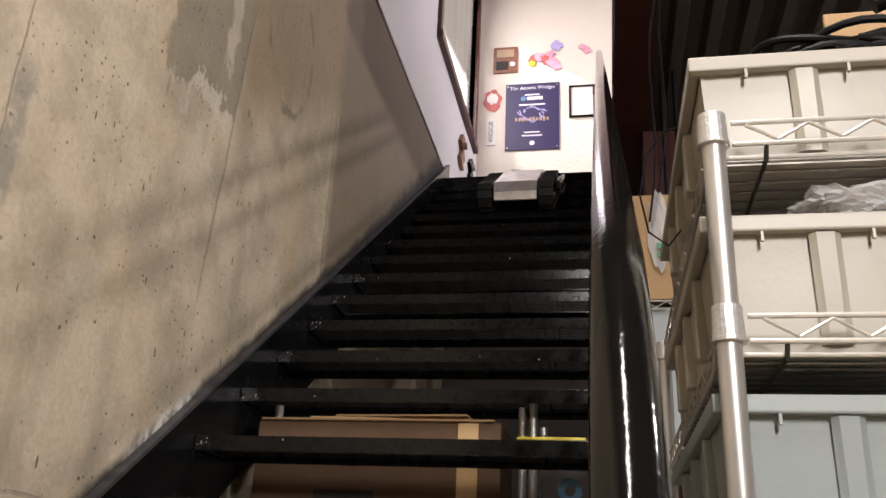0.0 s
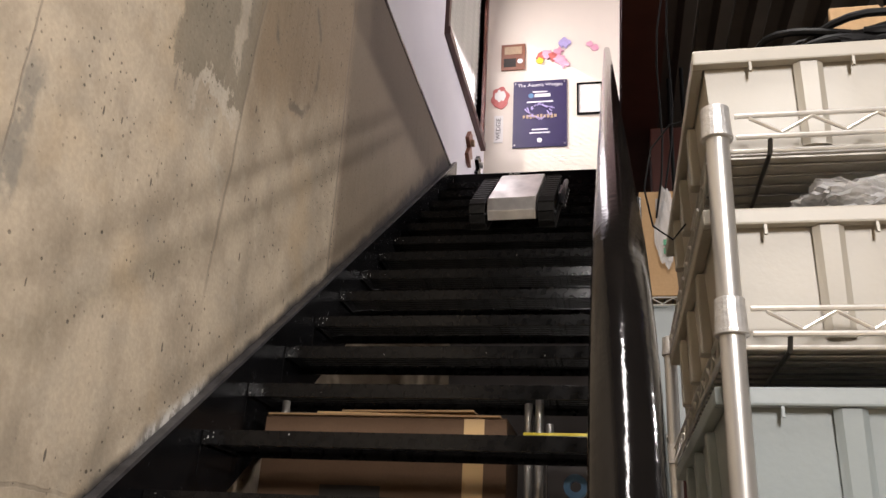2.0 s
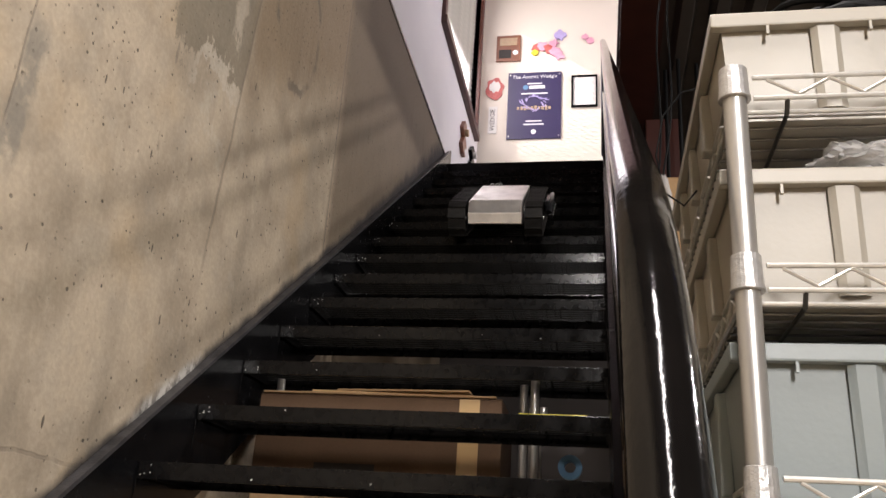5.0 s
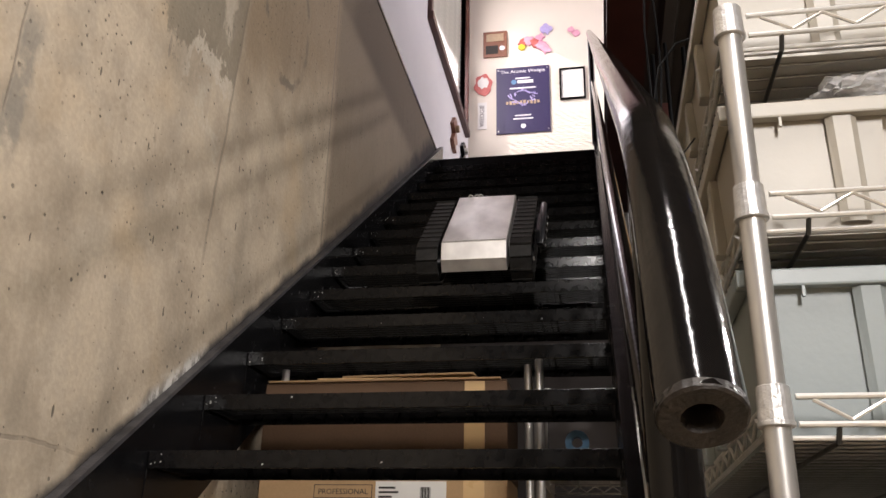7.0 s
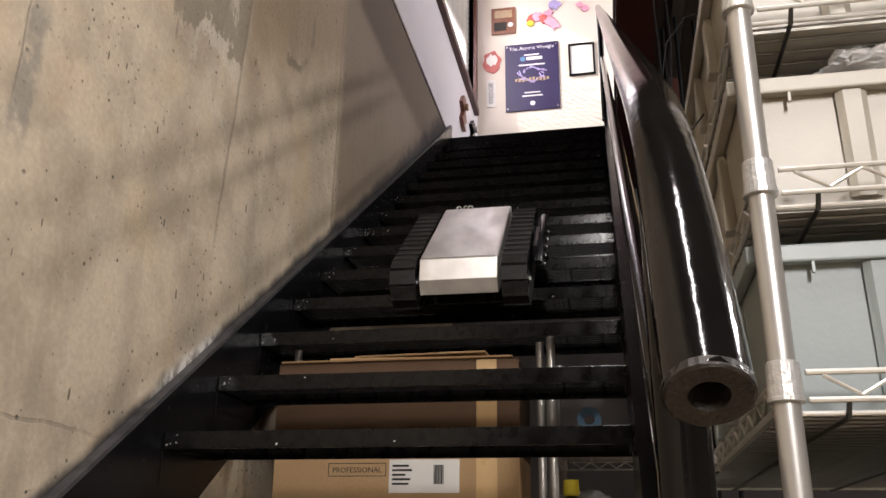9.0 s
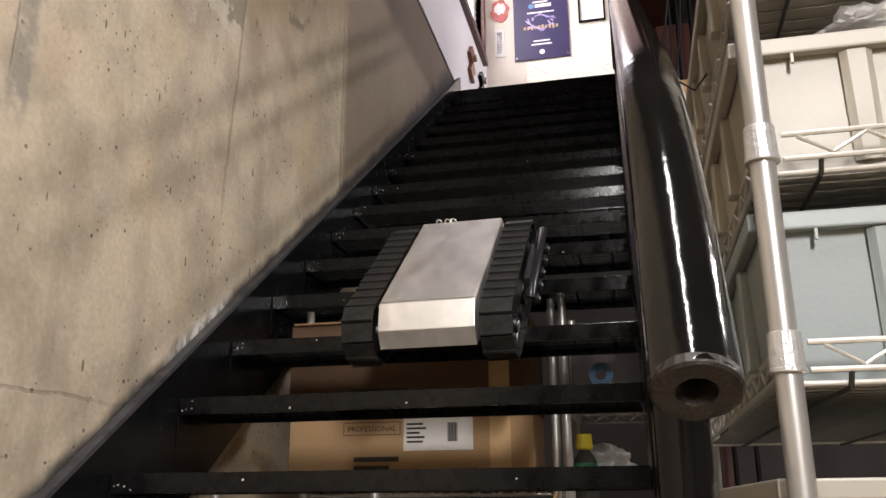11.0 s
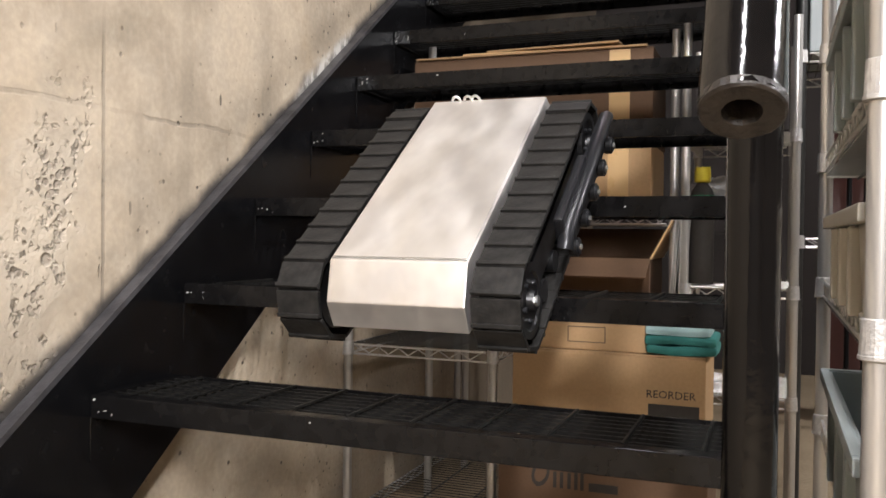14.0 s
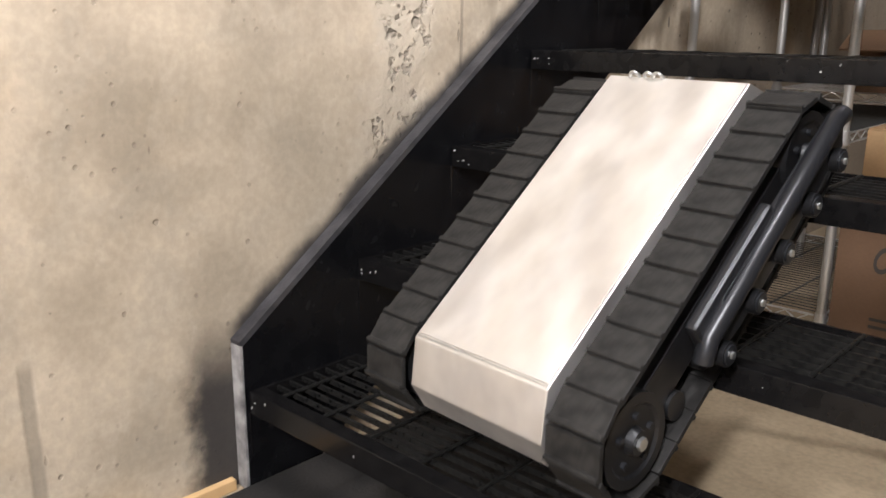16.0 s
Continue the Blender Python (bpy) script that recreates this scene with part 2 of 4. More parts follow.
    spray_shade = math_node("MULTIPLY", ramp(math_node("ADD", near, math_node("MULTIPLY", math_node("SUBTRACT", noise_tex(9.0, 5), 0.5), 0.06)), 0.056, 0.012), ramp(sep.outputs["Y"], -0.56, -0.50))
    spray_shade = math_node("MULTIPLY", spray_shade, ramp(off, -0.40, -0.36))
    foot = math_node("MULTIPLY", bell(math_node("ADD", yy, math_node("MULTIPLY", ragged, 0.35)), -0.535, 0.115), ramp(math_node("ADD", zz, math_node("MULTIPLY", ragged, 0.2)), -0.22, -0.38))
    spray_shade = math_node("MAXIMUM", spray_shade, foot)
    col = blend(col, (0.012, 0.011, 0.012), math_node("MULTIPLY", spray_shade, 0.94))
    col = blend(col, (0.62, 0.60, 0.55), math_node("MULTIPLY", math_node("MULTIPLY", bloom, ramp(noise_tex(26.0, 6, (1, 1.0, 0.5, 35), 0.7), 0.42, 0.58, 0.25, 1.0)), 0.75))
    L(col, p.inputs["Base Color"])
    p.inputs["Roughness"].default_value = 0.82
    h = math_node("SUBTRACT", math_node("MULTIPLY", fine, 0.32), math_node("MULTIPLY", pores, 1.3))
    h = math_node("ADD", h, math_node("MULTIPLY", mid, 0.4))
    h = math_node("SUBTRACT", h, math_node("MULTIPLY", joints, 0.22))
    h = math_node("SUBTRACT", h, math_node("MULTIPLY", holes, 3.0))
    h = math_node("SUBTRACT", h, math_node("MULTIPLY", patch, 0.5))
    h = math_node("ADD", h, math_node("MULTIPLY", math_node("MULTIPLY", patch, noise_tex(40.0, 4)), 1.1))
    b = N("ShaderNodeBump")
    b.inputs["Strength"].default_value, b.inputs["Distance"].default_value = 0.6, 0.008
    L(h, b.inputs["Height"])
    L(b.outputs["Normal"], p.inputs["Normal"])
    return m


def hood_material():
    """Bare aluminium sheet: cloudy polishing marks and soft handling smudges, no grain."""
    m = bpy.data.materials.new("brushed_aluminium")
    m.use_nodes = True
    t = m.node_tree
    p = t.nodes["Principled BSDF"]
    co = t.nodes.new("ShaderNodeTexCoord")

    def cloud(scale, stretch, lo, hi):
        mp = t.nodes.new("ShaderNodeMapping")
        mp.inputs["Scale"].default_value = stretch
        n = t.nodes.new("ShaderNodeTexNoise")
        n.inputs["Scale"].default_value, n.inputs["Detail"].default_value = scale, 3
        r = t.nodes.new("ShaderNodeMapRange")
        r.interpolation_type = "SMOOTHSTEP"
        r.inputs[1].default_value, r.inputs[2].default_value = 0.34, 0.68
        r.inputs[3].default_value, r.inputs[4].default_value = lo, hi
        t.links.new(co.outputs["Object"], mp.inputs[0])
        t.links.new(mp.outputs[0], n.inputs["Vector"])
        t.links.new(n.outputs["Fac"], r.inputs[0])
        return r.outputs[0]
    mix = t.nodes.new("ShaderNodeMix")
    mix.data_type = "RGBA"
    mix.inputs[6].default_value, mix.inputs[7].default_value = (0.80, 0.775, 0.74, 1), (0.60, 0.575, 0.55, 1)
    t.links.new(cloud(9.0, (1, 0.6, 1), 0.0, 1.0), mix.inputs[0])
    t.links.new(mix.outputs[2], p.inputs["Base Color"])
    t.links.new(cloud(14.0, (1, 0.45, 1), 0.36, 0.52), p.inputs["Roughness"])
    p.inputs["Metallic"].default_value = 0.84
    return m


STRINGER_TOP = 0.088   # rise of the stringer's upper edge above the line of nosings
M_CONC = concrete_material()
M_FLOOR = material("dusty_floor", (0.36, 0.28, 0.18), 0.75, dark=(0.25, 0.19, 0.12), scale=3, bump=0.3, bscale=90, fine=0.3)
M_BLACK = material("black_gloss_paint", (0.004, 0.004, 0.0046), 0.24, dark=(0.0085, 0.0085, 0.009), spec=0.14, scale=22, amount=0.5, bump=0.10, bscale=45, rvar=0.10)
M_WORN = material("worn_black_paint", (0.0042, 0.0040, 0.0041), 0.17, dark=(0.018, 0.017, 0.0165), spec=0.20, scale=34, amount=0.3, bump=0.03, bscale=120, rvar=0.06)
M_RAIL = material("black_pipe_paint", (0.004, 0.0036, 0.0034), 0.11, dark=(0.0075, 0.0062, 0.0056), spec=0.22, scale=14, bump=0.12, bscale=80, rvar=0.05)
M_CUT = material("rusty_cut_end", (0.012, 0.010, 0.009), 0.5, 0.3, dark=(0.045, 0.036, 0.03), scale=80, amount=0.7, bump=0.4, bscale=200)
M_EDGE = material("scuffed_steel_edge", (0.07, 0.067, 0.07), 0.4, 0.2, dark=(0.02, 0.019, 0.021), scale=22, amount=0.9, bump=0.2, bscale=140)
M_GRATE = material("painted_grating", (0.005, 0.005, 0.005), 0.30, spec=0.10, dark=(0.036, 0.034, 0.030), scale=95, amount=0.36, bump=0.25, bscale=110, rvar=0.12)
M_SCUFF = material("scuffed_pale_steel", (0.42, 0.40, 0.38), 0.5, 0.2, dark=(0.06, 0.055, 0.055), scale=26, amount=0.9, bump=0.2, bscale=120)
M_CEIL = material("pink_tinted_ceiling", (0.21, 0.145, 0.14), 0.8, dark=(0.18, 0.12, 0.115), scale=3, bump=0.1, bscale=140)
M_CHIP = material("bare_chip", (0.62, 0.60, 0.56), 0.5, scale=40)
M_CHROME = material("bright_zinc_wire", (0.70, 0.685, 0.65), 0.34, 0.6, dark=(0.45, 0.44, 0.42), scale=60, bump=0.05, bscale=200)
M_POST = material("grey_chromed_post", (0.52, 0.505, 0.48), 0.36, 0.75, dark=(0.42, 0.41, 0.39), scale=12, bump=0.03, bscale=120)
M_COLLAR = material("embossed_collar", (0.60, 0.59, 0.575), 0.42, 0.7, dark=(0.42, 0.41, 0.40), scale=130, amount=0.6, bump=0.35, bscale=160)
M_DARKWIRE = material("dark_wire", (0.05, 0.05, 0.048), 0.4, 0.6, scale=40)
M_CREAM = material("cream_plastic", (0.345, 0.32, 0.27), 0.42, dark=(0.31, 0.287, 0.24), scale=5, bump=0.05, bscale=150)
M_GREYBIN = material("grey_green_plastic", (0.23, 0.26, 0.26), 0.42, dark=(0.20, 0.228, 0.228), scale=5, bump=0.05, bscale=150)
M_CARD = material("cardboard", (0.42, 0.27, 0.135), 0.78, dark=(0.35, 0.215, 0.10), scale=7, bump=0.12, bscale=120, fine=0.15)
# brown board, darkened further to carry the shade under the flight
M_CARD_SHADE = material("shaded_brown_cardboard", (0.125, 0.07, 0.036), 0.8, dark=(0.088, 0.048, 0.025), scale=7, bump=0.12, bscale=120, fine=0.15)
M_TAPE = material("packing_tape", (0.60, 0.40, 0.19), 0.3, dark=(0.52, 0.34, 0.16), scale=12)
M_PAPER = material("white_label_paper", (0.72, 0.70, 0.66), 0.6, dark=(0.64, 0.62, 0.58), scale=9)
M_INK = material("black_ink", (0.03, 0.025, 0.02), 0.7, scale=50)
M_BODY = hood_material()
M_RUBBER = material("track_rubber", (0.013, 0.0125, 0.012), 0.5, dark=(0.04, 0.038, 0.035), spec=0.13, scale=55, amount=0.5, bump=0.2, bscale=180)
M_MACHINE = material("black_anodised", (0.014, 0.014, 0.015), 0.36, 0.3, scale=30)
M_ARM = material("dark_grey_tube", (0.022, 0.0225, 0.025), 0.34, 0.4, scale=30, bump=0.05)
M_STEEL = material("bolt_steel", (0.6, 0.6, 0.58), 0.3, 0.9, scale=40)
M_CREAMWALL = material("cream_plaster", (0.72, 0.66, 0.56), 0.8, dark=(0.67, 0.61, 0.52), scale=3, bump=0.1, bscale=140)
M_WHITEWALL = material("white_plaster", (0.72, 0.70, 0.72), 0.75, dark=(0.66, 0.64, 0.67), scale=3, bump=0.1, bscale=140)
M_DIMWALL = material("low_bounce_grey", (0.14, 0.13, 0.12), 0.8, dark=(0.11, 0.10, 0.092), scale=3, bump=0.1, bscale=140)
M_MAROON = material("maroon_steel_paint", (0.05, 0.012, 0.008), 0.5, dark=(0.03, 0.008, 0.006), scale=6, bump=0.1)
M_DECK = material("dull_steel_deck", (0.075, 0.065, 0.058), 0.6, 0.2, dark=(0.05, 0.042, 0.038), scale=5, bump=0.1)
M_NEARBLACK = material("near_black", (0.03, 0.024, 0.022), 0.8, scale=3)
M_WOOD = material("dark_window_wood", (0.085, 0.028, 0.02), 0.4, dark=(0.05, 0.018, 0.013), scale=14, bump=0.1)
M_BLIND = material("blind_slat", (0.82, 0.80, 0.77), 0.5, scale=8)
M_NAVY = material("navy_poster_print", (0.036, 0.028, 0.082), 0.35, dark=(0.028, 0.022, 0.065), scale=6)
M_WHITEINK = material("white_print", (0.78, 0.77, 0.78), 0.5, scale=30)
M_GOLD = material("gold_print", (0.42, 0.31, 0.19), 0.45, dark=(0.26, 0.17, 0.11), scale=40)
M_LILAC = material("lilac_print", (0.42, 0.36, 0.62), 0.5, scale=40)
M_RED = material("red_print", (0.50, 0.13, 0.11), 0.5, dark=(0.3, 0.03, 0.03), scale=30)
M_PINK = material("pink_plastic", (0.70, 0.38, 0.48), 0.45, dark=(0.55, 0.16, 0.26), scale=18)
M_YELLOW = material("yellow_plastic", (0.75, 0.62, 0.04), 0.4, scale=15)
M_GREEN = material("green_print", (0.03, 0.22, 0.10), 0.5, scale=15)
M_BLUE = material("blue_tape", (0.10, 0.22, 0.38), 0.45, scale=15)
M_BLUECAP = material("royal_blue_plastic", (0.03, 0.05, 0.32), 0.35, scale=15)
M_TEAL = material("teal_cloth", (0.03, 0.16, 0.14), 0.9, dark=(0.02, 0.10, 0.09), scale=25, bump=0.5, bscale=110)
M_TEALPALE = material("pale_teal_cloth", (0.30, 0.42, 0.42), 0.9, dark=(0.22, 0.33, 0.33), scale=25, bump=0.5, bscale=110)
M_PLAQUE = material("plaque_wood", (0.22, 0.09, 0.05), 0.4, dark=(0.13, 0.05, 0.03), scale=20)
M_DECKWIRE = material("grey_deck_wire", (0.26, 0.255, 0.245), 0.4, 0.6, dark=(0.16, 0.155, 0.15), scale=40)
M_CABLE = material("black_cable", (0.004, 0.004, 0.0045), 0.5, spec=0.15, scale=30)
M_MAT = material("black_rubber_mat", (0.014, 0.013, 0.012), 0.75, dark=(0.032, 0.028, 0.024), scale=9, bump=0.4, bscale=130, spec=0.2)
M_PINE = material("bare_pine", (0.55, 0.36, 0.17), 0.6, dark=(0.42, 0.26, 0.12), scale=14, bump=0.1)


def film_material():
    m = bpy.data.materials.new("clear_bag_film")
    m.use_nodes = True
    t = m.node_tree
    p = t.nodes["Principled BSDF"]
    p.inputs["Base Color"].default_value = (0.8, 0.8, 0.8, 1)
    p.inputs["Roughness"].default_value = 0.18
    p.inputs["Alpha"].default_value = 0.42
    n = t.nodes.new("ShaderNodeTexNoise")
    n.inputs["Scale"].default_value, n.inputs["Detail"].default_value = 30, 5
    b = t.nodes.new("ShaderNodeBump")
    b.inputs["Strength"].default_value, b.inputs["Distance"].default_value = 0.7, 0.01
    t.links.new(n.outputs["Fac"], b.inputs["Height"])
    t.links.new(b.outputs["Normal"], p.inputs["Normal"])
    return m


M_FILM = film_material()


def glass_material():
    m = bpy.data.materials.new("window_glass")
    m.use_nodes = True
    p = m.node_tree.nodes["Principled BSDF"]
    p.inputs["Base Color"].default_value = (1, 1, 1, 1)
    p.inputs["Roughness"].default_value = 0.02
    p.inputs["Transmission Weight"].default_value = 1.0
    p.inputs["IOR"].default_value = 1.05
    return m


M_GLASS = glass_material()

# ---- mesh helpers ----


def part(name, bm, mat, parent=None, label="", m=None, smooth=False):
    """Links a bmesh as one mesh object under a thing or a part."""
    me = bpy.data.meshes.new(name)
    bm.to_mesh(me)
    bm.free()
    if smooth:
        for f in me.polygons:
            f.use_smooth = True
        me.set_sharp_from_angle(angle=radians(40))
    return share(name, me, mat, parent, label, m)


def share(name, me, mat, parent=None, label="", m=None):
    """One more object on a mesh."""
    if not me.materials:
        me.materials.append(mat)
    ob = new(name, me)
    if parent:
        ob.parent = parent
    if m is not None:
        ob.matrix_basis = m
    if label:
        ob["label"] = label
    return ob


def empty(name, m=None):
    ob = new(name)
    ob.empty_display_size = 0.05
    if m is not None:
        ob.matrix_basis = m
    return ob


def box(bm, a, b, bevel=0.0):
    """A box from corner a to corner b."""
    v = [bm.verts.new((x, y, z)) for x in (a[0], b[0]) for y in (a[1], b[1]) for z in (a[2], b[2])]
    fs = [bm.faces.new([v[i] for i in q]) for q in ((0, 1, 3, 2), (4, 6, 7, 5), (0, 4, 5, 1), (2, 3, 7, 6), (0, 2, 6, 4), (1, 5, 7, 3))]
    bmesh.ops.recalc_face_normals(bm, faces=fs)
    if bevel:
        es = {e for f in fs for e in f.edges}
        bmesh.ops.bevel(bm, geom=list(es), offset=bevel, segments=2, affect="EDGES", profile=0.6)
    return bm


def boxbm(a, b, bevel=0.0):
    return box(bmesh.new(), a, b, bevel)


def sweep(bm, pts, r, seg=10, cap=True):
    """A round bar along points; r is one radius or one for each point."""
    pts = [Vector(p) for p in pts]
    rs = r if isinstance(r, (list, tuple)) else [r] * len(pts)
    rings = []
    up = None
    for i, p in enumerate(pts):
        d = (pts[min(i + 1, len(pts) - 1)] - pts[max(i - 1, 0)]).normalized()
        if up is None:
            up = Vector((0, 0, 1)) if abs(d.z) < 0.9 else Vector((1, 0, 0))
        s = d.cross(up).normalized()
        up = s.cross(d).normalized()
        rings.append([bm.verts.new(p + rs[i] * (math.cos(a) * s + math.sin(a) * up)) for a in (2 * math.pi * k / seg for k in range(seg))])
    for a, b in zip(rings, rings[1:]):
        for k in range(seg):
            bm.faces.new((a[k], a[(k + 1) % seg], b[(k + 1) % seg], b[k]))
    if cap:
        bm.faces.new(rings[0][::-1])
        bm.faces.new(rings[-1])
    return rings


def rod(pts, r, seg=10):
    bm = bmesh.new()
    sweep(bm, pts, r, seg)
    bmesh.ops.recalc_face_normals(bm, faces=bm.faces[:])
    return bm


def prism(outline, thick, axis="x", at=0.0, bevel=0.0):
    """An outline in the two other axes, drawn out along one axis."""
    bm = bmesh.new()
    put = {"x": lambda u, v, w: (w, u, v), "y": lambda u, v, w: (u, w, v), "z": lambda u, v, w: (u, v, w)}[axis]
    a = [bm.verts.new(put(u, v, at)) for u, v in outline]
    b = [bm.verts.new(put(u, v, at + thick)) for u, v in outline]
    bm.faces.new(a)
    bm.faces.new(b[::-1])
    n = len(a)
    for i in range(n):
        bm.faces.new((a[i], b[i], b[(i + 1) % n], a[(i + 1) % n]))
    bmesh.ops.recalc_face_normals(bm, faces=bm.faces[:])
    if bevel:
        bmesh.ops.bevel(bm, geom=bm.edges[:], offset=bevel, segments=2, affect="EDGES", profile=0.6)
    return bm


def text_mesh(body, size):
    cu = bpy.data.curves.new("text", "FONT")
    cu.body, cu.size, cu.align_x, cu.align_y, cu.extrude, cu.resolution_u = body, size, "CENTER", "CENTER", 0.0006, 2
    ob = bpy.data.objects.new("text", cu)
    scene.collection.objects.link(ob)
    bpy.context.view_layer.update()
    me = bpy.data.meshes.new_from_object(ob.evaluated_get(bpy.context.evaluated_depsgraph_get()))
    bpy.data.objects.remove(ob)
    bpy.data.curves.remove(cu)
    return me


def lettering(name, body, size, mat, parent, m):
    return share(name, text_mesh(body, size), mat, parent, "", m)


# ---- the setting ----
RUN, RISE = 0.26, 0.19
SLOPE = RISE / RUN
FLOOR = -3 * RISE
LAND_Y, LAND_Z = 17 * RUN, 17 * RISE
STAIR_W = 1.125
WALL_X = -0.03
WALL_TOP = 3.29
FAR_Y = 5.9


def setting(name, bm, mat, label, category):
    ob = part(name, bm, mat)
    return tagged(ob, label, category, kind="structure")


setting("floor", boxbm((-0.6, -5.2, FLOOR - 0.12), (5.2, 6.2, FLOOR)), M_FLOOR, "dusty tan concrete workshop floor", "floor")
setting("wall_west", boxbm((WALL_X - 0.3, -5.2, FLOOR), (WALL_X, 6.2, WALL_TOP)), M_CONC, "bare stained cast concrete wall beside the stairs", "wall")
# unseen closing walls; dark grey limits bounce and reflections in the rail
setting("wall_south", boxbm((WALL_X, -5.2, FLOOR), (5.2, -5.0, 3.35)), M_DIMWALL, "unseen plain workshop wall, grey kept dark to cut reflections", "wall")
setting("wall_east", boxbm((5.0, -5.0, FLOOR), (5.2, 6.0, 3.2)), M_DIMWALL, "unseen plain workshop wall, grey kept dark to cut reflections", "wall")
# near-black sheet puts the shade behind the open risers into colour
setting("wall_under_landing", boxbm((WALL_X, LAND_Y + 0.3, FLOOR), (5.0, LAND_Y + 0.45, LAND_Z - 0.26)), M_NEARBLACK, "closing wall below the landing, near-black in place of deep shade", "wall")
setting("ceiling", boxbm((WALL_X, -5.0, 3.3), (5.0, 2.0, 3.4)), M_DECK, "dark workshop ceiling", "ceiling")
# upper room
UP = 6.0
wx0, wx1 = WALL_X - 0.22, WALL_X
W_Y0, W_Y1, W_Z0, W_Z1 = 3.98, 5.66, 4.20, 5.86
bm = bmesh.new()
box(bm, (wx0, 1.9, WALL_TOP + 0.006), (wx1, W_Y0, UP))
box(bm, (wx0, W_Y1, WALL_TOP + 0.006), (wx1, 6.0, UP))
box(bm, (wx0, W_Y0, WALL_TOP + 0.006), (wx1, W_Y1, W_Z0))
box(bm, (wx0, W_Y0, W_Z1), (wx1, W_Y1, UP))
setting("wall_upstairs_west", bm, M_WHITEWALL, "white plaster wall with a window upstairs", "wall")
setting("wall_upstairs_north", boxbm((WALL_X, FAR_Y, LAND_Z), (3.2, FAR_Y + 0.15, UP)), M_CREAMWALL, "cream plaster wall hung with signs and frames", "wall")
# unseen wall; its opening is added to hold the fill lamp
bm = bmesh.new()
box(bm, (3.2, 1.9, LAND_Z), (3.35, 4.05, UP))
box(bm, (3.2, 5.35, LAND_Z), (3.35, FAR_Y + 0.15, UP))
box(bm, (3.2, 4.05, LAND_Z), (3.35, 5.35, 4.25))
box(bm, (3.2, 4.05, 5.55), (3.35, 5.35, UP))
setting("wall_upstairs_east", bm, M_CREAMWALL, "unseen cream plaster wall with an opening added for a fill lamp", "wall")
# unseen wall added to close the room, dark so it bounces little light
setting("wall_upstairs_south", boxbm((WALL_X, 1.75, 3.41), (3.2, 1.9, UP)), M_MAROON, "unseen closing wall above the stairwell, maroon to cut bounced light", "wall")
# ceiling colour is chosen to darken and tint what the hood reflects
setting("ceiling_upstairs", boxbm((WALL_X - 0.25, 1.75, UP), (3.35, FAR_Y + 0.15, UP + 0.1)), M_CEIL, "upstairs ceiling, tinted dusky pink to dim the hood's reflection", "ceiling")
setting("trim", boxbm((WALL_X - 0.01, 1.9, WALL_TOP - 0.012), (WALL_X + 0.006, 5.9, WALL_TOP + 0.010)), M_BLACK, "thin dark joint between concrete and plaster", "trim")
# landing and the deck beside the stairwell
setting("landing", boxbm((WALL_X, LAND_Y + 0.012, LAND_Z - 0.26), (3.2, FAR_Y, LAND_Z - 0.004)), M_BLACK, "black-edged landing floor at the head of the stairs", "floor")
y0, y1, zt, zb = 0.4, LAND_Y + 0.3, 3.13, 3.06
x = 1.42
prof = []
while x < 5.0:
    prof += [(x, zt), (x + 0.06, zt), (x + 0.085, zb), (x + 0.145, zb)]
    x += 0.17
top = [(u, 3.2) for u, _ in (prof[-1], prof[0])]
setting("ceiling_deck", prism(prof + top, y1 - y0, "y", y0), M_DECK, "dark corrugated steel floor deck", "ceiling")
bm = boxbm((1.20, 1.9, 2.86), (1.40, LAND_Y + 0.3, 2.885))
box(bm, (1.20, 1.9, 3.2), (1.40, LAND_Y + 0.3, 3.222))
box(bm, (1.285, 1.9, 2.885), (1.31, LAND_Y + 0.3, 3.2))
setting("beam", bm, M_MAROON, "maroon painted steel edge beam of the mezzanine", "beam")
setting("column", boxbm((1.36, 3.2, FLOOR), (1.56, 3.4, 2.86), 0.006), M_MAROON, "maroon painted steel column", "column")


def window():
    w = empty("window_1", pose(WALL_X, 0, 0))
    t = 0.07
    for nm, a, b in (("sill", (-0.2, W_Y0 - t, W_Z0 - t), (0.045, W_Y1 + t, W_Z0)), ("head", (-0.2, W_Y0 - t, W_Z1), (0.03, W_Y1 + t, W_Z1 + t)),
                     ("jamb", (-0.2, W_Y0 - t, W_Z0), (0.03, W_Y0, W_Z1)), ("jamb", (-0.2, W_Y1, W_Z0), (0.03, W_Y1 + t, W_Z1))):
        part(nm, boxbm(a, b, 0.006), M_WOOD, w)
    pane = part("pane", boxbm((-0.17, W_Y0, W_Z0), (-0.164, W_Y1, W_Z1)), M_GLASS, w)
    pane.visible_shadow = False
    sl = boxbm((-0.022, W_Y0 + 0.02, -0.0012), (0.022, W_Y1 - 0.02, 0.0012))
    me = bpy.data.meshes.new("slat")
    sl.to_mesh(me)
    sl.free()
    for i in range(28):
        share("slat", me, M_BLIND, w, "", pose(-0.06, 0, W_Z0 + 0.03 + i * 0.058, 0, 8, 0))
    tagged(w, "dark wooden framed window with white slatted blinds", "window", kind="structure")


window()


def hang(name, m, label, category):
    """A flat thing on the far upstairs wall; its parts lie in x and z, and stand out along -y."""
    return tagged(empty(name, m), label, category)


def flat(name, parent, mat, x0, z0, x1, z1, d=0.012, y=0.0, bevel=0.0):
    return part(name, boxbm((x0, y - d, z0), (x1, y, z1), bevel), mat, parent)


def face(x, y, z):
    return pose(x, y, z, 90, 0, 0)


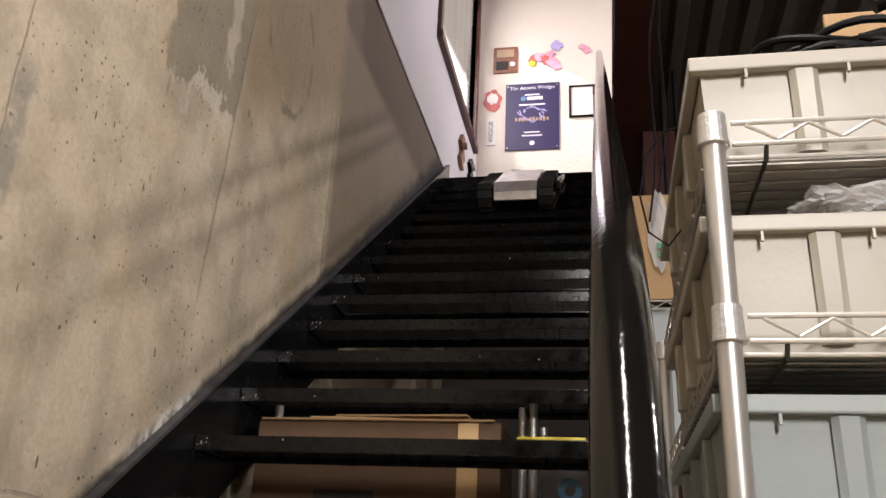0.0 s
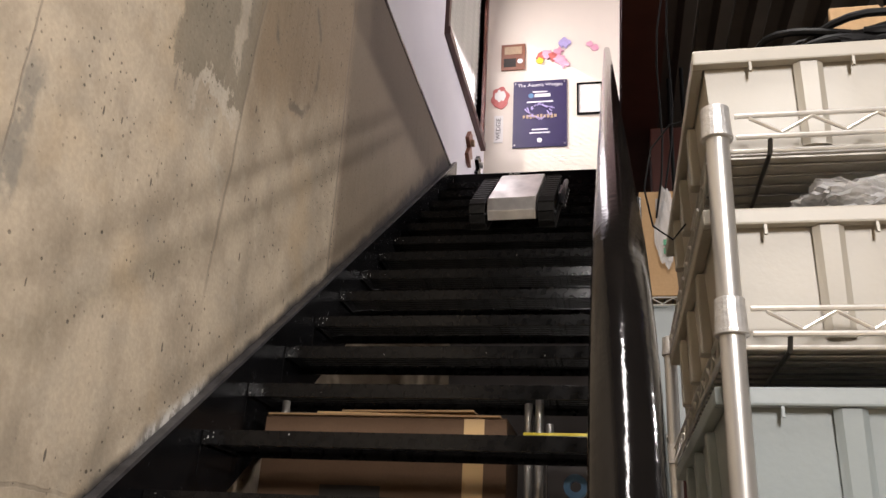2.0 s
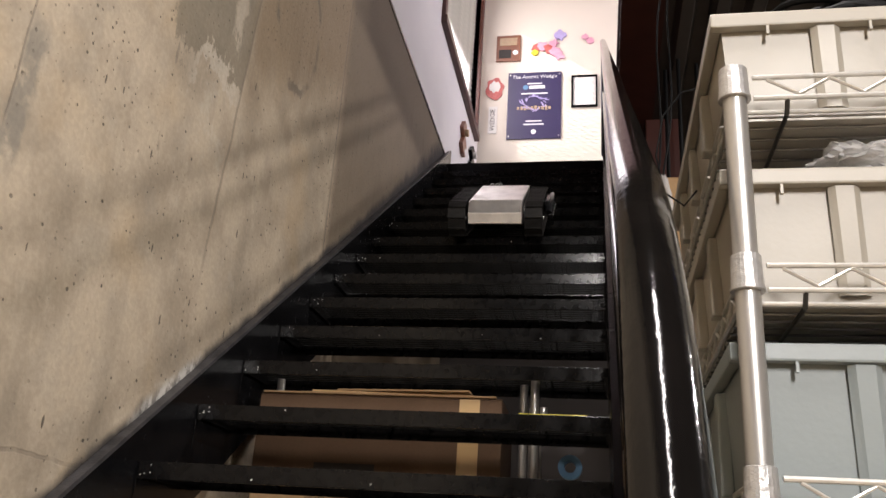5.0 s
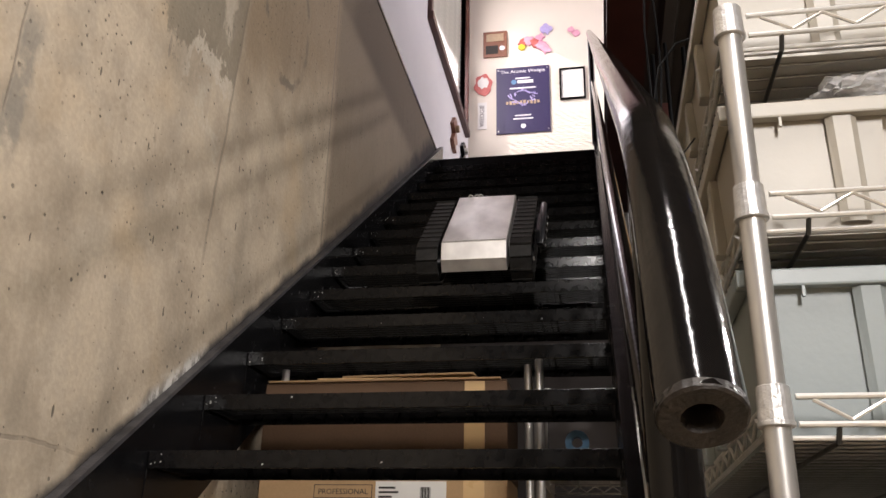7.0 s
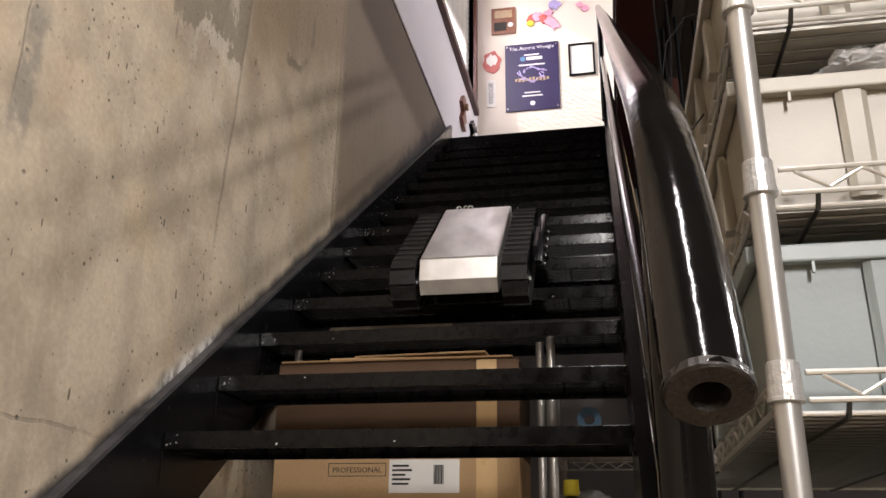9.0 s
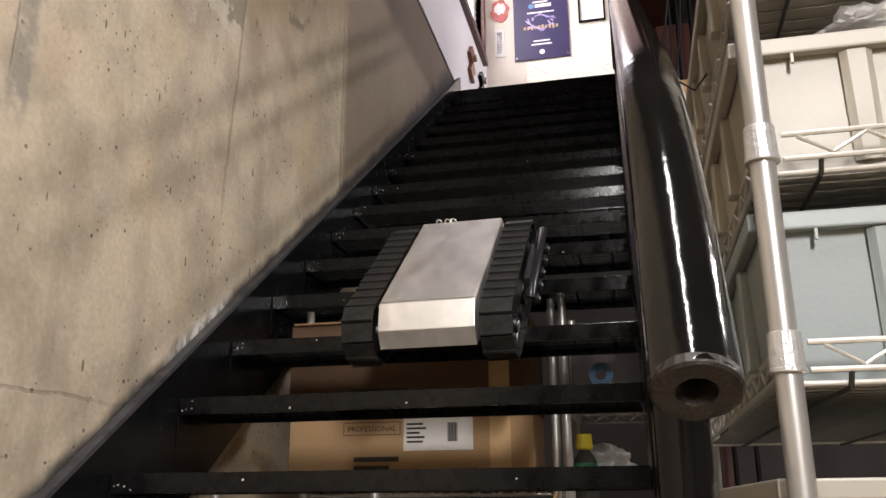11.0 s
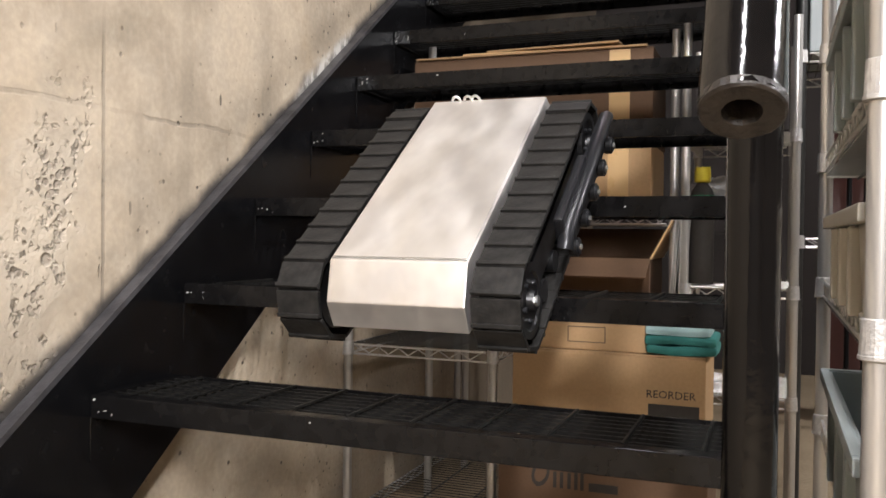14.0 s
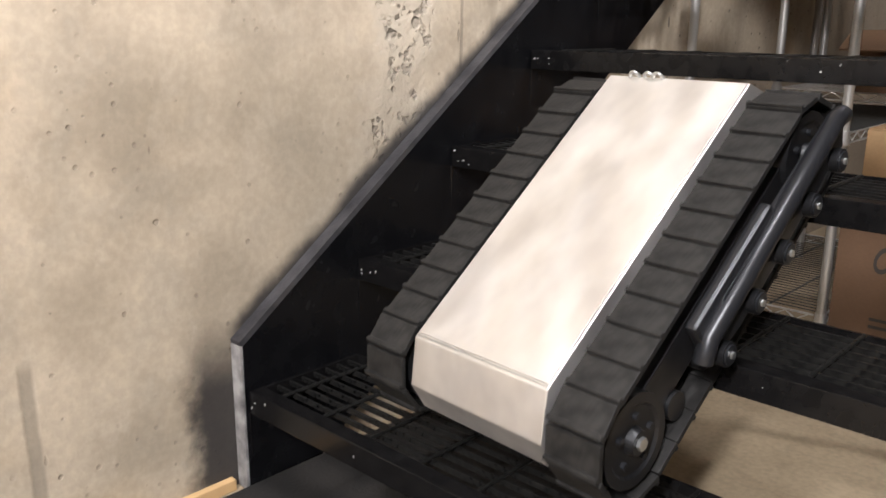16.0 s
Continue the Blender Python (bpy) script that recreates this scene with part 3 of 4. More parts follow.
def upstairs_signs():
    yw = FAR_Y - 0.003
    # navy sign
    s = hang("poster", pose(0.495, yw, 4.595), "navy blue printed competition sign screwed to the wall", "poster")
    flat("board", s, M_NAVY, -0.255, -0.362, 0.255, 0.362, 0.012, 0, 0.003)
    yt = -0.0125
    lettering("heading", "The Atomic Wedgie", 0.052, M_WHITEINK, s, face(0, yt, 0.312))
    for z, w, h in ((0.235, 0.14, 0.014), (0.125, 0.25, 0.014), (-0.175, 0.15, 0.013), (-0.21, 0.19, 0.013)):
        part("text_bar", boxbm((-w / 2, yt - 0.001, z - h / 2), (w / 2, yt, z + h / 2)), M_WHITEINK, s)
    part("roundel", rod([(-0.085, yt + 0.003, 0.195), (-0.085, yt - 0.002, 0.195)], 0.026, 20), M_BLUE, s)
    part("logo_bar", boxbm((-0.05, yt - 0.001, 0.178), (0.1, yt, 0.212)), M_WHITEINK, s)
    bm = bmesh.new()
    for i in range(34):
        a = i / 34 * 2 * math.pi
        r = 0.115 + 0.03 * math.sin(a * 7)
        sweep(bm, [(r * math.cos(a), yt, 0.02 + 0.075 * math.sin(a) + 0.02 * math.sin(a * 5)), (0.8 * r * math.cos(a + 0.3), yt - 0.001, 0.02 + 0.07 * math.sin(a + 0.3))], 0.006, 5)
    part("emblem", bm, M_LILAC, s)
    bm = bmesh.new()
    for i in range(10):
        x = -0.15 + i * 0.033
        h = 0.015 + 0.004 * (i % 3)
        box(bm, (x - 0.011, yt - 0.004, -0.035 - h), (x + 0.011, yt - 0.001, -0.035 + h))
    part("emblem_bar", bm, M_GOLD, s)
    part("seal", rod([(0, yt + 0.003, -0.29), (0, yt - 0.002, -0.29)], 0.024, 14), M_WHITEINK, s)
    for x in (-0.235, 0.235):
        for z in (-0.335, 0.335):
            part("screw", rod([(x, yt + 0.002, z), (x, yt - 0.005, z)], 0.008, 10), M_STEEL, s)
    # black certificate frame
    f = hang("picture_frame", pose(0.966, yw, 4.73), "thin black frame around a white certificate", "picture frame")
    flat("sheet", f, M_PAPER, -0.105, -0.155, 0.105, 0.155, 0.008)
    for x0, z0, x1, z1 in ((-0.122, -0.172, -0.105, 0.172), (0.105, -0.172, 0.122, 0.172), (-0.105, -0.172, 0.105, -0.155), (-0.105, 0.155, 0.105, 0.172)):
        flat("rail", f, M_BLACK, x0, z0, x1, z1, 0.02)
    # wooden award plaque
    p = hang("award_plaque", pose(0.229, yw, 5.24), "reddish wooden award plaque with a dark plate", "plaque")
    flat("board", p, M_PLAQUE, -0.118, -0.148, 0.118, 0.148, 0.02, 0, 0.005)
    flat("plate", p, M_INK, -0.09, -0.115, 0.03, -0.02, 0.004, -0.02)
    flat("picture", p, M_GOLD, -0.085, 0.03, 0.085, 0.115, 0.004, -0.02)
    part("medal", rod([(0.07, -0.018, -0.055), (0.07, -0.026, -0.055)], 0.026, 14), M_WHITEINK, p)
    # red sticker sign
    q = hang("sticker_sign", pose(0.112, yw, 4.79), "red and grey die-cut sticker sign", "sign")
    part("plate", prism([(0.085 * math.cos(a) * (1 + 0.12 * math.sin(6 * a)), 0.12 * math.sin(a) * (1 + 0.08 * math.cos(5 * a))) for a in (k / 30 * 2 * math.pi for k in range(30))], -0.008, "y"), M_RED, q)
    part("print", prism([(0.055 * math.cos(a), 0.02 + 0.06 * math.sin(a) * (1 + 0.2 * math.cos(7 * a))) for a in (k / 30 * 2 * math.pi for k in range(30))], -0.003, "y", -0.008), M_PAPER, q)
    # vertical name strip
    v = hang("wedge_sign", pose(0.104, yw, 4.447), "narrow silver sign with upright black letters", "sign")
    flat("plate", v, M_PAPER, -0.042, -0.145, 0.042, 0.145, 0.008)
    lettering("letters", "WEDGIE", 0.062, M_INK, v, pose(0, -0.009, 0, 90, -90, 0))
    # pink cut-out figures
    g = hang("wall_figure", pose(0.62, yw, 5.25), "pink and red cut-out robot figure on the wall", "wall ornament")
    rnd = random.Random(4)
    for k, (cx, cz, r, mt) in enumerate(((-0.12, -0.01, 0.045, M_RED), (-0.06, 0.0, 0.05, M_PINK), (0.0, -0.02, 0.05, M_RED), (0.06, -0.06, 0.055, M_PINK), (0.1, -0.11, 0.05, M_PINK), (0.11, 0.12, 0.05, M_LILAC), (0.05, 0.03, 0.04, M_PINK), (-0.13, -0.07, 0.03, M_YELLOW))):
        part("cutout", prism([(cx + r * (1 + 0.35 * rnd.uniform(-1, 1)) * math.cos(a), cz + r * (1 + 0.35 * rnd.uniform(-1, 1)) * math.sin(a)) for a in (j / 14 * 2 * math.pi for j in range(14))], -0.012 - 0.001 * k, "y"), mt, g)
    g2 = hang("wall_figure", pose(1.0, yw, 5.32), "small pink cut-out figure on the wall", "wall ornament")
    for cx, cz, r in ((-0.03, 0.02, 0.03), (0.02, -0.03, 0.035)):
        part("cutout", prism([(cx + r * (1 + 0.3 * rnd.uniform(-1, 1)) * math.cos(a), cz + r * (1 + 0.3 * rnd.uniform(-1, 1)) * math.sin(a)) for a in (j / 14 * 2 * math.pi for j in range(14))], -0.012, "y"), M_PINK, g2)
    # carved brackets on the window wall
    for y, z, h, mt, lab in ((5.02, 3.78, 0.30, M_PLAQUE, "brown wooden ornament hung beside the window"), (5.5, 3.83, 0.24, M_BLACK, "black and silver ornament hung beside the window")):
        o = tagged(empty("wall_ornament", pose(WALL_X + 0.003, y, z)), lab, "wall ornament")
        part("back", prism([(0.05 * math.sin(k * 2.1) + (0.06 if k < 7 else -0.06), h * (0.5 - (k if k < 7 else 13 - k) / 6)) for k in range(14)], 0.03, "x"), mt, o)
        part("knob", rod([(0.03, 0, h * 0.15), (0.06, 0, h * 0.15)], 0.03, 12), M_GOLD if mt is M_PLAQUE else M_CHROME, o)


upstairs_signs()


# ---- staircase ----
def along(y, dz=0.0):
    return y * SLOPE + dz


def staircase():
    st = tagged(empty("staircase", pose(0, 0, 0)), "black painted open-riser steel staircase with grating treads", "staircase")
    ys, ye = -0.525, LAND_Y + 0.06
    lo = -0.30
    y_foot = (FLOOR + 0.001 - lo) / SLOPE
    side = [(ys, FLOOR + 0.001), (ys, along(ys, STRINGER_TOP)), (ye, along(ye, STRINGER_TOP)), (ye, along(ye, lo)), (y_foot, FLOOR + 0.001)]
    part("stringer", prism(side, 0.010, "x", -0.010), M_BLACK, st)
    part("stringer", prism(side, 0.010, "x", STAIR_W), M_BLACK, st)
    # scuffed upper flanges
    for x in (-0.028, STAIR_W):
        fl = [(ys - 0.006, along(ys, STRINGER_TOP + 0.002)), (ys - 0.006, along(ys, STRINGER_TOP + 0.009)), (ye, along(ye, STRINGER_TOP + 0.011)), (ye, along(ye, STRINGER_TOP)), (ys, along(ys, STRINGER_TOP))]
        part("foot_flange", boxbm((x, ys - 0.007, FLOOR + 0.001), (x + 0.0275, ys - 0.0005, along(ys, STRINGER_TOP + 0.001)), 0.001), M_SCUFF if x < 0 else M_BLACK, st, "pale scuffed steel edge" if x < 0 else "")
        part("flange", prism(fl, 0.0275 if x < 0 else 0.03, "x", x), M_EDGE if x < 0 else M_BLACK, st)
    front = bmesh.new()
    box(front, (0.002, 0, -0.042), (STAIR_W - 0.002, 0.006, 0), 0.0015)
    box(front, (0.002, 0.006, -0.006), (STAIR_W - 0.002, 0.030, 0))
    box(front, (0.002, 0.245, -0.042), (STAIR_W - 0.002, 0.251, -0.001))
    for x in (0.002, STAIR_W - 0.010):
        box(front, (x, 0.030, -0.038), (x + 0.008, 0.245, -0.001))
    fme = bpy.data.meshes.new("tread")
    front.to_mesh(fme)
    front.free()
    bme = bpy.data.meshes.new("bearing_bar")
    b = boxbm((0.011, -0.0022, -0.0125), (STAIR_W - 0.011, 0.0022, -0.003))
    b.to_mesh(bme)
    b.free()
    cme = bpy.data.meshes.new("cross_bar")
    b = rod([(0, 0.031, -0.002), (0, 0.245, -0.002)], 0.0036, 6)
    b.to_mesh(cme)
    b.free()
    for k in range(-2, 17):
        tr = share("tread", fme, M_WORN, st, "", pose(0, k * RUN, k * RISE))
        for j in range(7):
            share("bearing_bar", bme, M_GRATE, tr, "", pose(0, 0.056 + j * 0.0275, 0))
        for j in range(10):
            share("cross_bar", cme, M_GRATE, tr, "", pose(0.06 + j * 0.1115, 0, 0))
    weld = rod([(0.001, 0.001, -0.042), (0.001, 0.001, -0.125)], [0.0016, 0.0009], 6)
    wme = bpy.data.meshes.new("weld_bead")
    weld.to_mesh(wme)
    weld.free()
    for k in range(-2, 8):
        share("weld_bead", wme, M_WORN, st, "", pose(0, k * RUN, k * RISE))
    # landing nosing and its fascia
    part("landing_nosing", boxbm((0.0, LAND_Y, LAND_Z - 0.26), (STAIR_W, LAND_Y + 0.010, LAND_Z + 0.004)), M_BLACK, st)
    bm = bmesh.new()
    for i in range(46):
        x = 0.62 + i * 0.011
        box(bm, (x, LAND_Y + 0.0105, LAND_Z - 0.02), (x + 0.006, LAND_Y + 0.03, LAND_Z + 0.012))
    part("mat_edge", bm, M_BLACK, st, "serrated black edge of the landing mat")
    # handrail: steep lower end, then parallel to the flight
    r = 0.0242
    e = Vector((1.134, -0.7055, 0.3687))
    pts = [e, e + Vector((0, 0.05, 0.08))]
    bend = e + Vector((0, 0.145, 0.232))
    for k in range(1, 13):
        s = k / 12
        a, c = e + Vector((0, 0.05, 0.08)), bend + Vector((0, 0.15, 0.15 * SLOPE))
        pts.append((1 - s) ** 2 * a + 2 * s * (1 - s) * bend + s * s * c)
    far = Vector((1.132, LAND_Y + 0.1, bend.z + (LAND_Y + 0.1 - bend.y) * SLOPE))
    knee = pts[-1]
    for s in (0.1, 0.3, 0.6, 1.0):
        pts.append(knee.lerp(far, s))
    bm = bmesh.new()
    rings = sweep(bm, pts, r, 28, cap=False)
    d = (pts[1] - pts[0]).normalized()
    rnd = random.Random(11)
    end = bmesh.new()
    lips = [[end.verts.new(pts[0] + d * push + (v.co - pts[0]) * (q / r) * (1 + wob * rnd.uniform(-1, 1))) for v in rings[0]]
            for q, push, wob in ((0.0244, 0.004, 0.012), (0.0240, -0.0015, 0.02), (0.0225, -0.0026, 0.015), (0.0112, -0.0020, 0.02), (0.0100, 0.002, 0.01), (0.0098, 0.05, 0))]
    for a, b2 in zip(lips, lips[1:]):
        for k in range(28):
            end.faces.new((a[k], b2[k], b2[(k + 1) % 28], a[(k + 1) % 28]))
    end.faces.new(lips[-1])
    bmesh.ops.recalc_face_normals(end, faces=end.faces[:])
    bm.faces.new(rings[-1])
    bmesh.ops.recalc_face_normals(bm, faces=bm.faces[:])
    hr = part("handrail", bm, M_RAIL, st, "thick glossy black pipe handrail with an open end", smooth=True)
    part("pipe_end", end, M_CUT, hr, "rough rusty cut pipe end")
    # posts and a lower rail
    def rail_z(y):
        return bend.z + (y - bend.y) * SLOPE
    for y in (-0.48, 4.3):
        part("post", rod([(1.136, y, FLOOR + 0.001 if y < 0 else along(y, STRINGER_TOP - 0.02)), (1.136, y, rail_z(y) - 0.015)], 0.0215, 24), M_RAIL, st, smooth=True)
    part("midrail", rod([(1.14, -0.46, rail_z(-0.46) - 0.42), (1.14, LAND_Y, rail_z(LAND_Y) - 0.42)], 0.017, 18), M_RAIL, st, smooth=True)
    # chips of paint and weld spots
    rnd = random.Random(7)
    cm = bpy.data.meshes.new("chip")
    c = boxbm((-0.003, -0.0005, -0.004), (0.003, 0.0005, 0.004), 0.0004)
    c.to_mesh(cm)
    c.free()
    for k in range(-2, 12):
        for j in range(6):
            xx = rnd.choice((0.01, 0.02, 0.035, 0.05, rnd.uniform(0.1, 1.1)))
            o = share("chip", cm, M_CHIP, st, "", pose(xx, k * RUN - 0.0004, k * RISE - rnd.uniform(0.006, 0.034), 0, rnd.uniform(0, 90), 0))
            o.scale = (rnd.uniform(0.15, 0.55), 1, rnd.uniform(0.15, 0.7))
    return st


staircase()
# the mat runs on under the first treads to paint their shade there
mat_ob = part("rubber_mat", boxbm((0.002, -1.40, FLOOR + 0.001), (0.62, -0.06, FLOOR + 0.009), 0.002), M_MAT)
tagged(mat_ob, "dusty black rubber mat at the stair foot, extended as shade under the treads", "mat")
setting("baseboard", boxbm((WALL_X + 0.0005, -5.0, FLOOR + 0.0005), (WALL_X + 0.016, -0.545, FLOOR + 0.022), 0.002), M_PINE, "thin bare pine strip along the foot of the concrete", "baseboard")


# ---- wire shelving ----
def wire_shelf(parent, w, d, z, mat=None, fine=True, drop=0.0):
    """One shelf: rim of two wires with a zigzag, deck wires from front to back, and its collars. drop: how far the deck hangs below the rim."""
    mat = mat or M_CHROME
    sh = part("shelf", bmesh.new(), mat, parent)
    bm = bmesh.new()
    for y in (0.0, d):
        for zz in (0, -0.026):
            sweep(bm, [(0.02, y, z + zz), (w - 0.02, y, z + zz)], 0.0030, 8)
        n = int(w / 0.036)
        pts = [(0.035 + (w - 0.07) * i / n, y, z - 0.003 - 0.019 * (i % 2)) for i in range(n + 1)]
        sweep(bm, pts, 0.0021, 6)
    for x in (0.0, w):
        for zz in (0, -0.026):
            sweep(bm, [(x, 0.02, z + zz), (x, d - 0.02, z + zz)], 0.0030, 8)
        n = int(d / 0.036)
        pts = [(x, 0.035 + (d - 0.07) * i / n, z - 0.003 - 0.019 * (i % 2)) for i in range(n + 1)]
        sweep(bm, pts, 0.0021, 6)
    part("rim", bm, mat, sh)
    # deck wires run along the shorter side
    short, n = min(w, d), int(max(w, d) / 0.0262)
    if w < d:
        wm, step = rod([(0, 0, 0), (w, 0, 0)], 0.0016, 6), (0, d / n)
    else:
        wm, step = rod([(0, 0, 0), (0, d, 0)], 0.0019, 6), (w / n, 0)
    me = bpy.data.meshes.new("deck_wire")
    wm.to_mesh(me)
    wm.free()
    for i in range(1, n):
        share("deck_wire", me, M_DECKWIRE if drop else M_DARKWIRE if fine else mat, sh, "", pose(step[0] * i, step[1] * i, z + 0.003 - drop))
    low = z - 0.003 - drop
    for k in (0.12, 0.5, 0.88) if drop else (0.33, 0.66):
        line = [(0, k * d, low), (w, k * d, low)] if w > d else [(k * w, 0, low), (k * w, d, low)]
        if drop:
            # the ends bend up to the rim, which stands as a lip over the deck
            line = [(line[0][0], line[0][1], z - 0.026), (line[0][0], line[0][1] + 0.010, low), (line[1][0], line[1][1] - 0.010, low), (line[1][0], line[1][1], z - 0.026)]
        part("cross_wire", rod(line, 0.0026, 8), M_DARKWIRE if fine or drop else mat, sh)
    if drop:
        for y in (0.012, d - 0.012):
            part("deck_edge", rod([(0.0, y, low + 0.004), (w, y, low + 0.004)], 0.0027, 8), mat, sh)
    for x in (0, w):
        for y in (0, d):
            bm = bmesh.new()
            sweep(bm, [(x, y, z - 0.029), (x, y, z - 0.028), (x, y, z - 0.0245), (x, y, z - 0.024), (x, y, z + 0.009), (x, y, z + 0.010)], [0.0160, 0.0174, 0.0174, 0.0164, 0.0152, 0.0135], 24)
            bmesh.ops.recalc_face_normals(bm, faces=bm.faces[:])
            part("collar", bm, M_COLLAR, sh)
    return sh


def shelf_unit(m, w, d, levels, top, foot, label, fine=True, post=None, drop=0.0):
    u = tagged(empty("wire_shelving", m), label, "shelving")
    for x in (0, w):
        for y in (0, d):
            part("post", rod([(x, y, foot), (x, y, top - 0.002), (x, y, top)], [0.0127, 0.0127, 0.010], 20), post or M_POST, u, smooth=True)
    for z in levels:
        wire_shelf(u, w, d, z, mat=M_CHROME, fine=fine, drop=drop)
    return u


SX, SY = 1.243, -0.325
LIP = 0.038   # depth of the shelves' raised lip
LEVELS = (0.884, 0.664, 0.455, 0.215, -0.05, -0.38)
shelf_unit(pose(SX, SY, 0), 0.46, 0.92, LEVELS, 0.896, FLOOR + 0.001, "grey chromed wire shelving loaded with plastic bins", fine=False, drop=LIP)


def storage_bin(name, m, w, d, h, mat, label):
    """A tapered open bin with a thick rolled rim and ribs on its sides."""
    b = tagged(empty(name, m), label, "storage bin")
    t = 0.012
    bm = bmesh.new()
    lo = [(t, t), (w - t, t), (w - t, d - t), (t, d - t)]
    hi = [(0.004, 0.004), (w - 0.004, 0.004), (w - 0.004, d - 0.004), (0.004, d - 0.004)]

    def ring(pts, z, inset=0.0):
        cx, cy = w / 2, d / 2
        return [bm.verts.new((x + (inset if x < cx else -inset), y + (inset if y < cy else -inset), z)) for x, y in pts]
    rs = [ring(lo, 0.0), ring(hi, h), ring(hi, h, 0.004), ring(lo, 0.004, 0.004)]
    for a, c in zip(rs, rs[1:]):
        for k in range(4):
            bm.faces.new((a[k], a[(k + 1) % 4], c[(k + 1) % 4], c[k]))
    bm.faces.new(rs[0][::-1])
    bm.faces.new(rs[-1])
    bmesh.ops.recalc_face_normals(bm, faces=bm.faces[:])
    part("shell", bm, mat, b)
    # rolled rim that hangs down a little
    bm = bmesh.new()
    o = 0.009
    box(bm, (-o, -o, h - 0.016), (w + o, 0.004, h + 0.003), 0.0025)
    box(bm, (-o, d - 0.004, h - 0.016), (w + o, d + o, h + 0.003), 0.0025)
    box(bm, (-o, 0.004, h - 0.016), (0.004, d - 0.004, h + 0.003), 0.0025)
    box(bm, (w - 0.004, 0.004, h - 0.016), (w + o, d - 0.004, h + 0.003), 0.0025)
    part("rim", bm, mat, b)
    for i in range(1, 4):
        x = w * (i / 3.4) - 0.028
        bm = bmesh.new()
        vs = [bm.verts.new(p) for p in ((x, 0.0, h - 0.017), (x + 0.032, 0.0, h - 0.017), (x + 0.034, 0.008, 0.012), (x + 0.003, 0.008, 0.012),
                                        (x + 0.007, -0.005, h - 0.017), (x + 0.025, -0.005, h - 0.017), (x + 0.0265, 0.004, 0.012), (x + 0.0105, 0.004, 0.012))]
        for q in ((4, 5, 6, 7), (0, 4, 7, 3), (1, 2, 6, 5), (3, 7, 6, 2), (0, 1, 5, 4)):
            bm.faces.new([vs[j] for j in q])
        bmesh.ops.recalc_face_normals(bm, faces=bm.faces[:])
        part("rib", bm, mat, b)
    for i in range(3):
        y = d * (i + 1) / 4
        part("rib", boxbm((-0.005, y - 0.012, 0.03), (0.010, y + 0.012, h - 0.017), 0.003), mat, b)
        part("hook", boxbm((w * (i + 1) / 4 - 0.0575, -0.0085, h - 0.027), (w * (i + 1) / 4 - 0.0545, -0.004, h - 0.016)), mat, b)
    return b


BX, BY = SX - 0.009, SY + 0.027
bins = ((0.8895, 0.092, M_CREAM, "cream plastic storage bin full of cables"), (0.6695, 0.110, M_CREAM, "cream plastic storage bin with bagged parts"),
        (0.4605, 0.126, M_GREYBIN, "grey-green plastic storage bin on a wire shelf"), (0.2205, 0.11, M_CREAM, "cream plastic storage bin on a wire shelf"),
        (-0.0445, 0.13, M_GREYBIN, "grey-green plastic storage bin on a wire shelf"))
for z, h, mt, lab in bins:
    tagged(storage_bin("storage_bin", pose(BX, BY, z - LIP), 0.44, 0.60, h + LIP, mt, lab), group="bins on the wire shelving")


def cable_coil():
    c = tagged(empty("cable_coil", pose(SX + 0.150, SY + 0.12, 1.022)), "coil of black cable heaped in a bin", "cable")
    rnd = random.Random(3)
    for i in range(34):
        ph = rnd.uniform(0, 6.28)
        rx, ry, h = rnd.uniform(0.05, 0.10), rnd.uniform(0.03, 0.07), rnd.uniform(-0.025, 0.016)
        cx = rnd.uniform(-0.02, 0.12)
        pts = [(cx + rx * math.cos(a + ph), ry * math.sin(a + ph), h + 0.012 * math.sin(2 * a + ph)) for a in (k / 26 * 5.6 for k in range(27))]
        part("loop", rod(pts, 0.005, 8), M_CABLE, c, smooth=True)
    plug = part("plug", rod([(0.055, -0.06, 0.05), (0.10, -0.07, 0.066)], 0.013, 14), M_CABLE, c)
    part("cap", rod([(0.10, -0.07, 0.066), (0.135, -0.078, 0.078)], 0.020, 16), M_BLUECAP, c, "royal blue cap")
    part("ferrule", rod([(0.098, -0.07, 0.082), (0.110, -0.072, 0.086)], 0.0125, 14), M_GOLD, c)
    part("flap", boxbm((0.03, 0.05, 0.03), (0.16, 0.058, 0.12), 0.002), M_CARD, c)


cable_coil()


def crumpled(name, m, size, mat, label, category, seed, amp=0.3, parent=None):
    """A crumpled bag: a lumpy closed skin with creases."""
    bm = bmesh.new()
    bmesh.ops.create_icosphere(bm, subdivisions=5, radius=1.0)
    for v in bm.verts:
        n = v.co.normalized()
        k = 1 + amp * noise.noise(n * 2.2 + Vector((seed, 0, 0))) - 0.32 * amp * abs(noise.noise(n * 6 + Vector((0, seed, 0)))) + 0.22 * amp * noise.noise(n * 13)
        v.co = Vector((n.x * size[0], n.y * size[1], n.z * size[2])) * k
    ob = part(name, bm, mat, parent, "", m, smooth=True)
    return tagged(ob, label, category)


crumpled("plastic_bag", pose(SX + 0.185, SY + 0.11, 0.790), (0.12, 0.085, 0.048), M_FILM, "crumpled clear plastic bag of parts in a bin", "plastic bag", 2.0, 0.45)


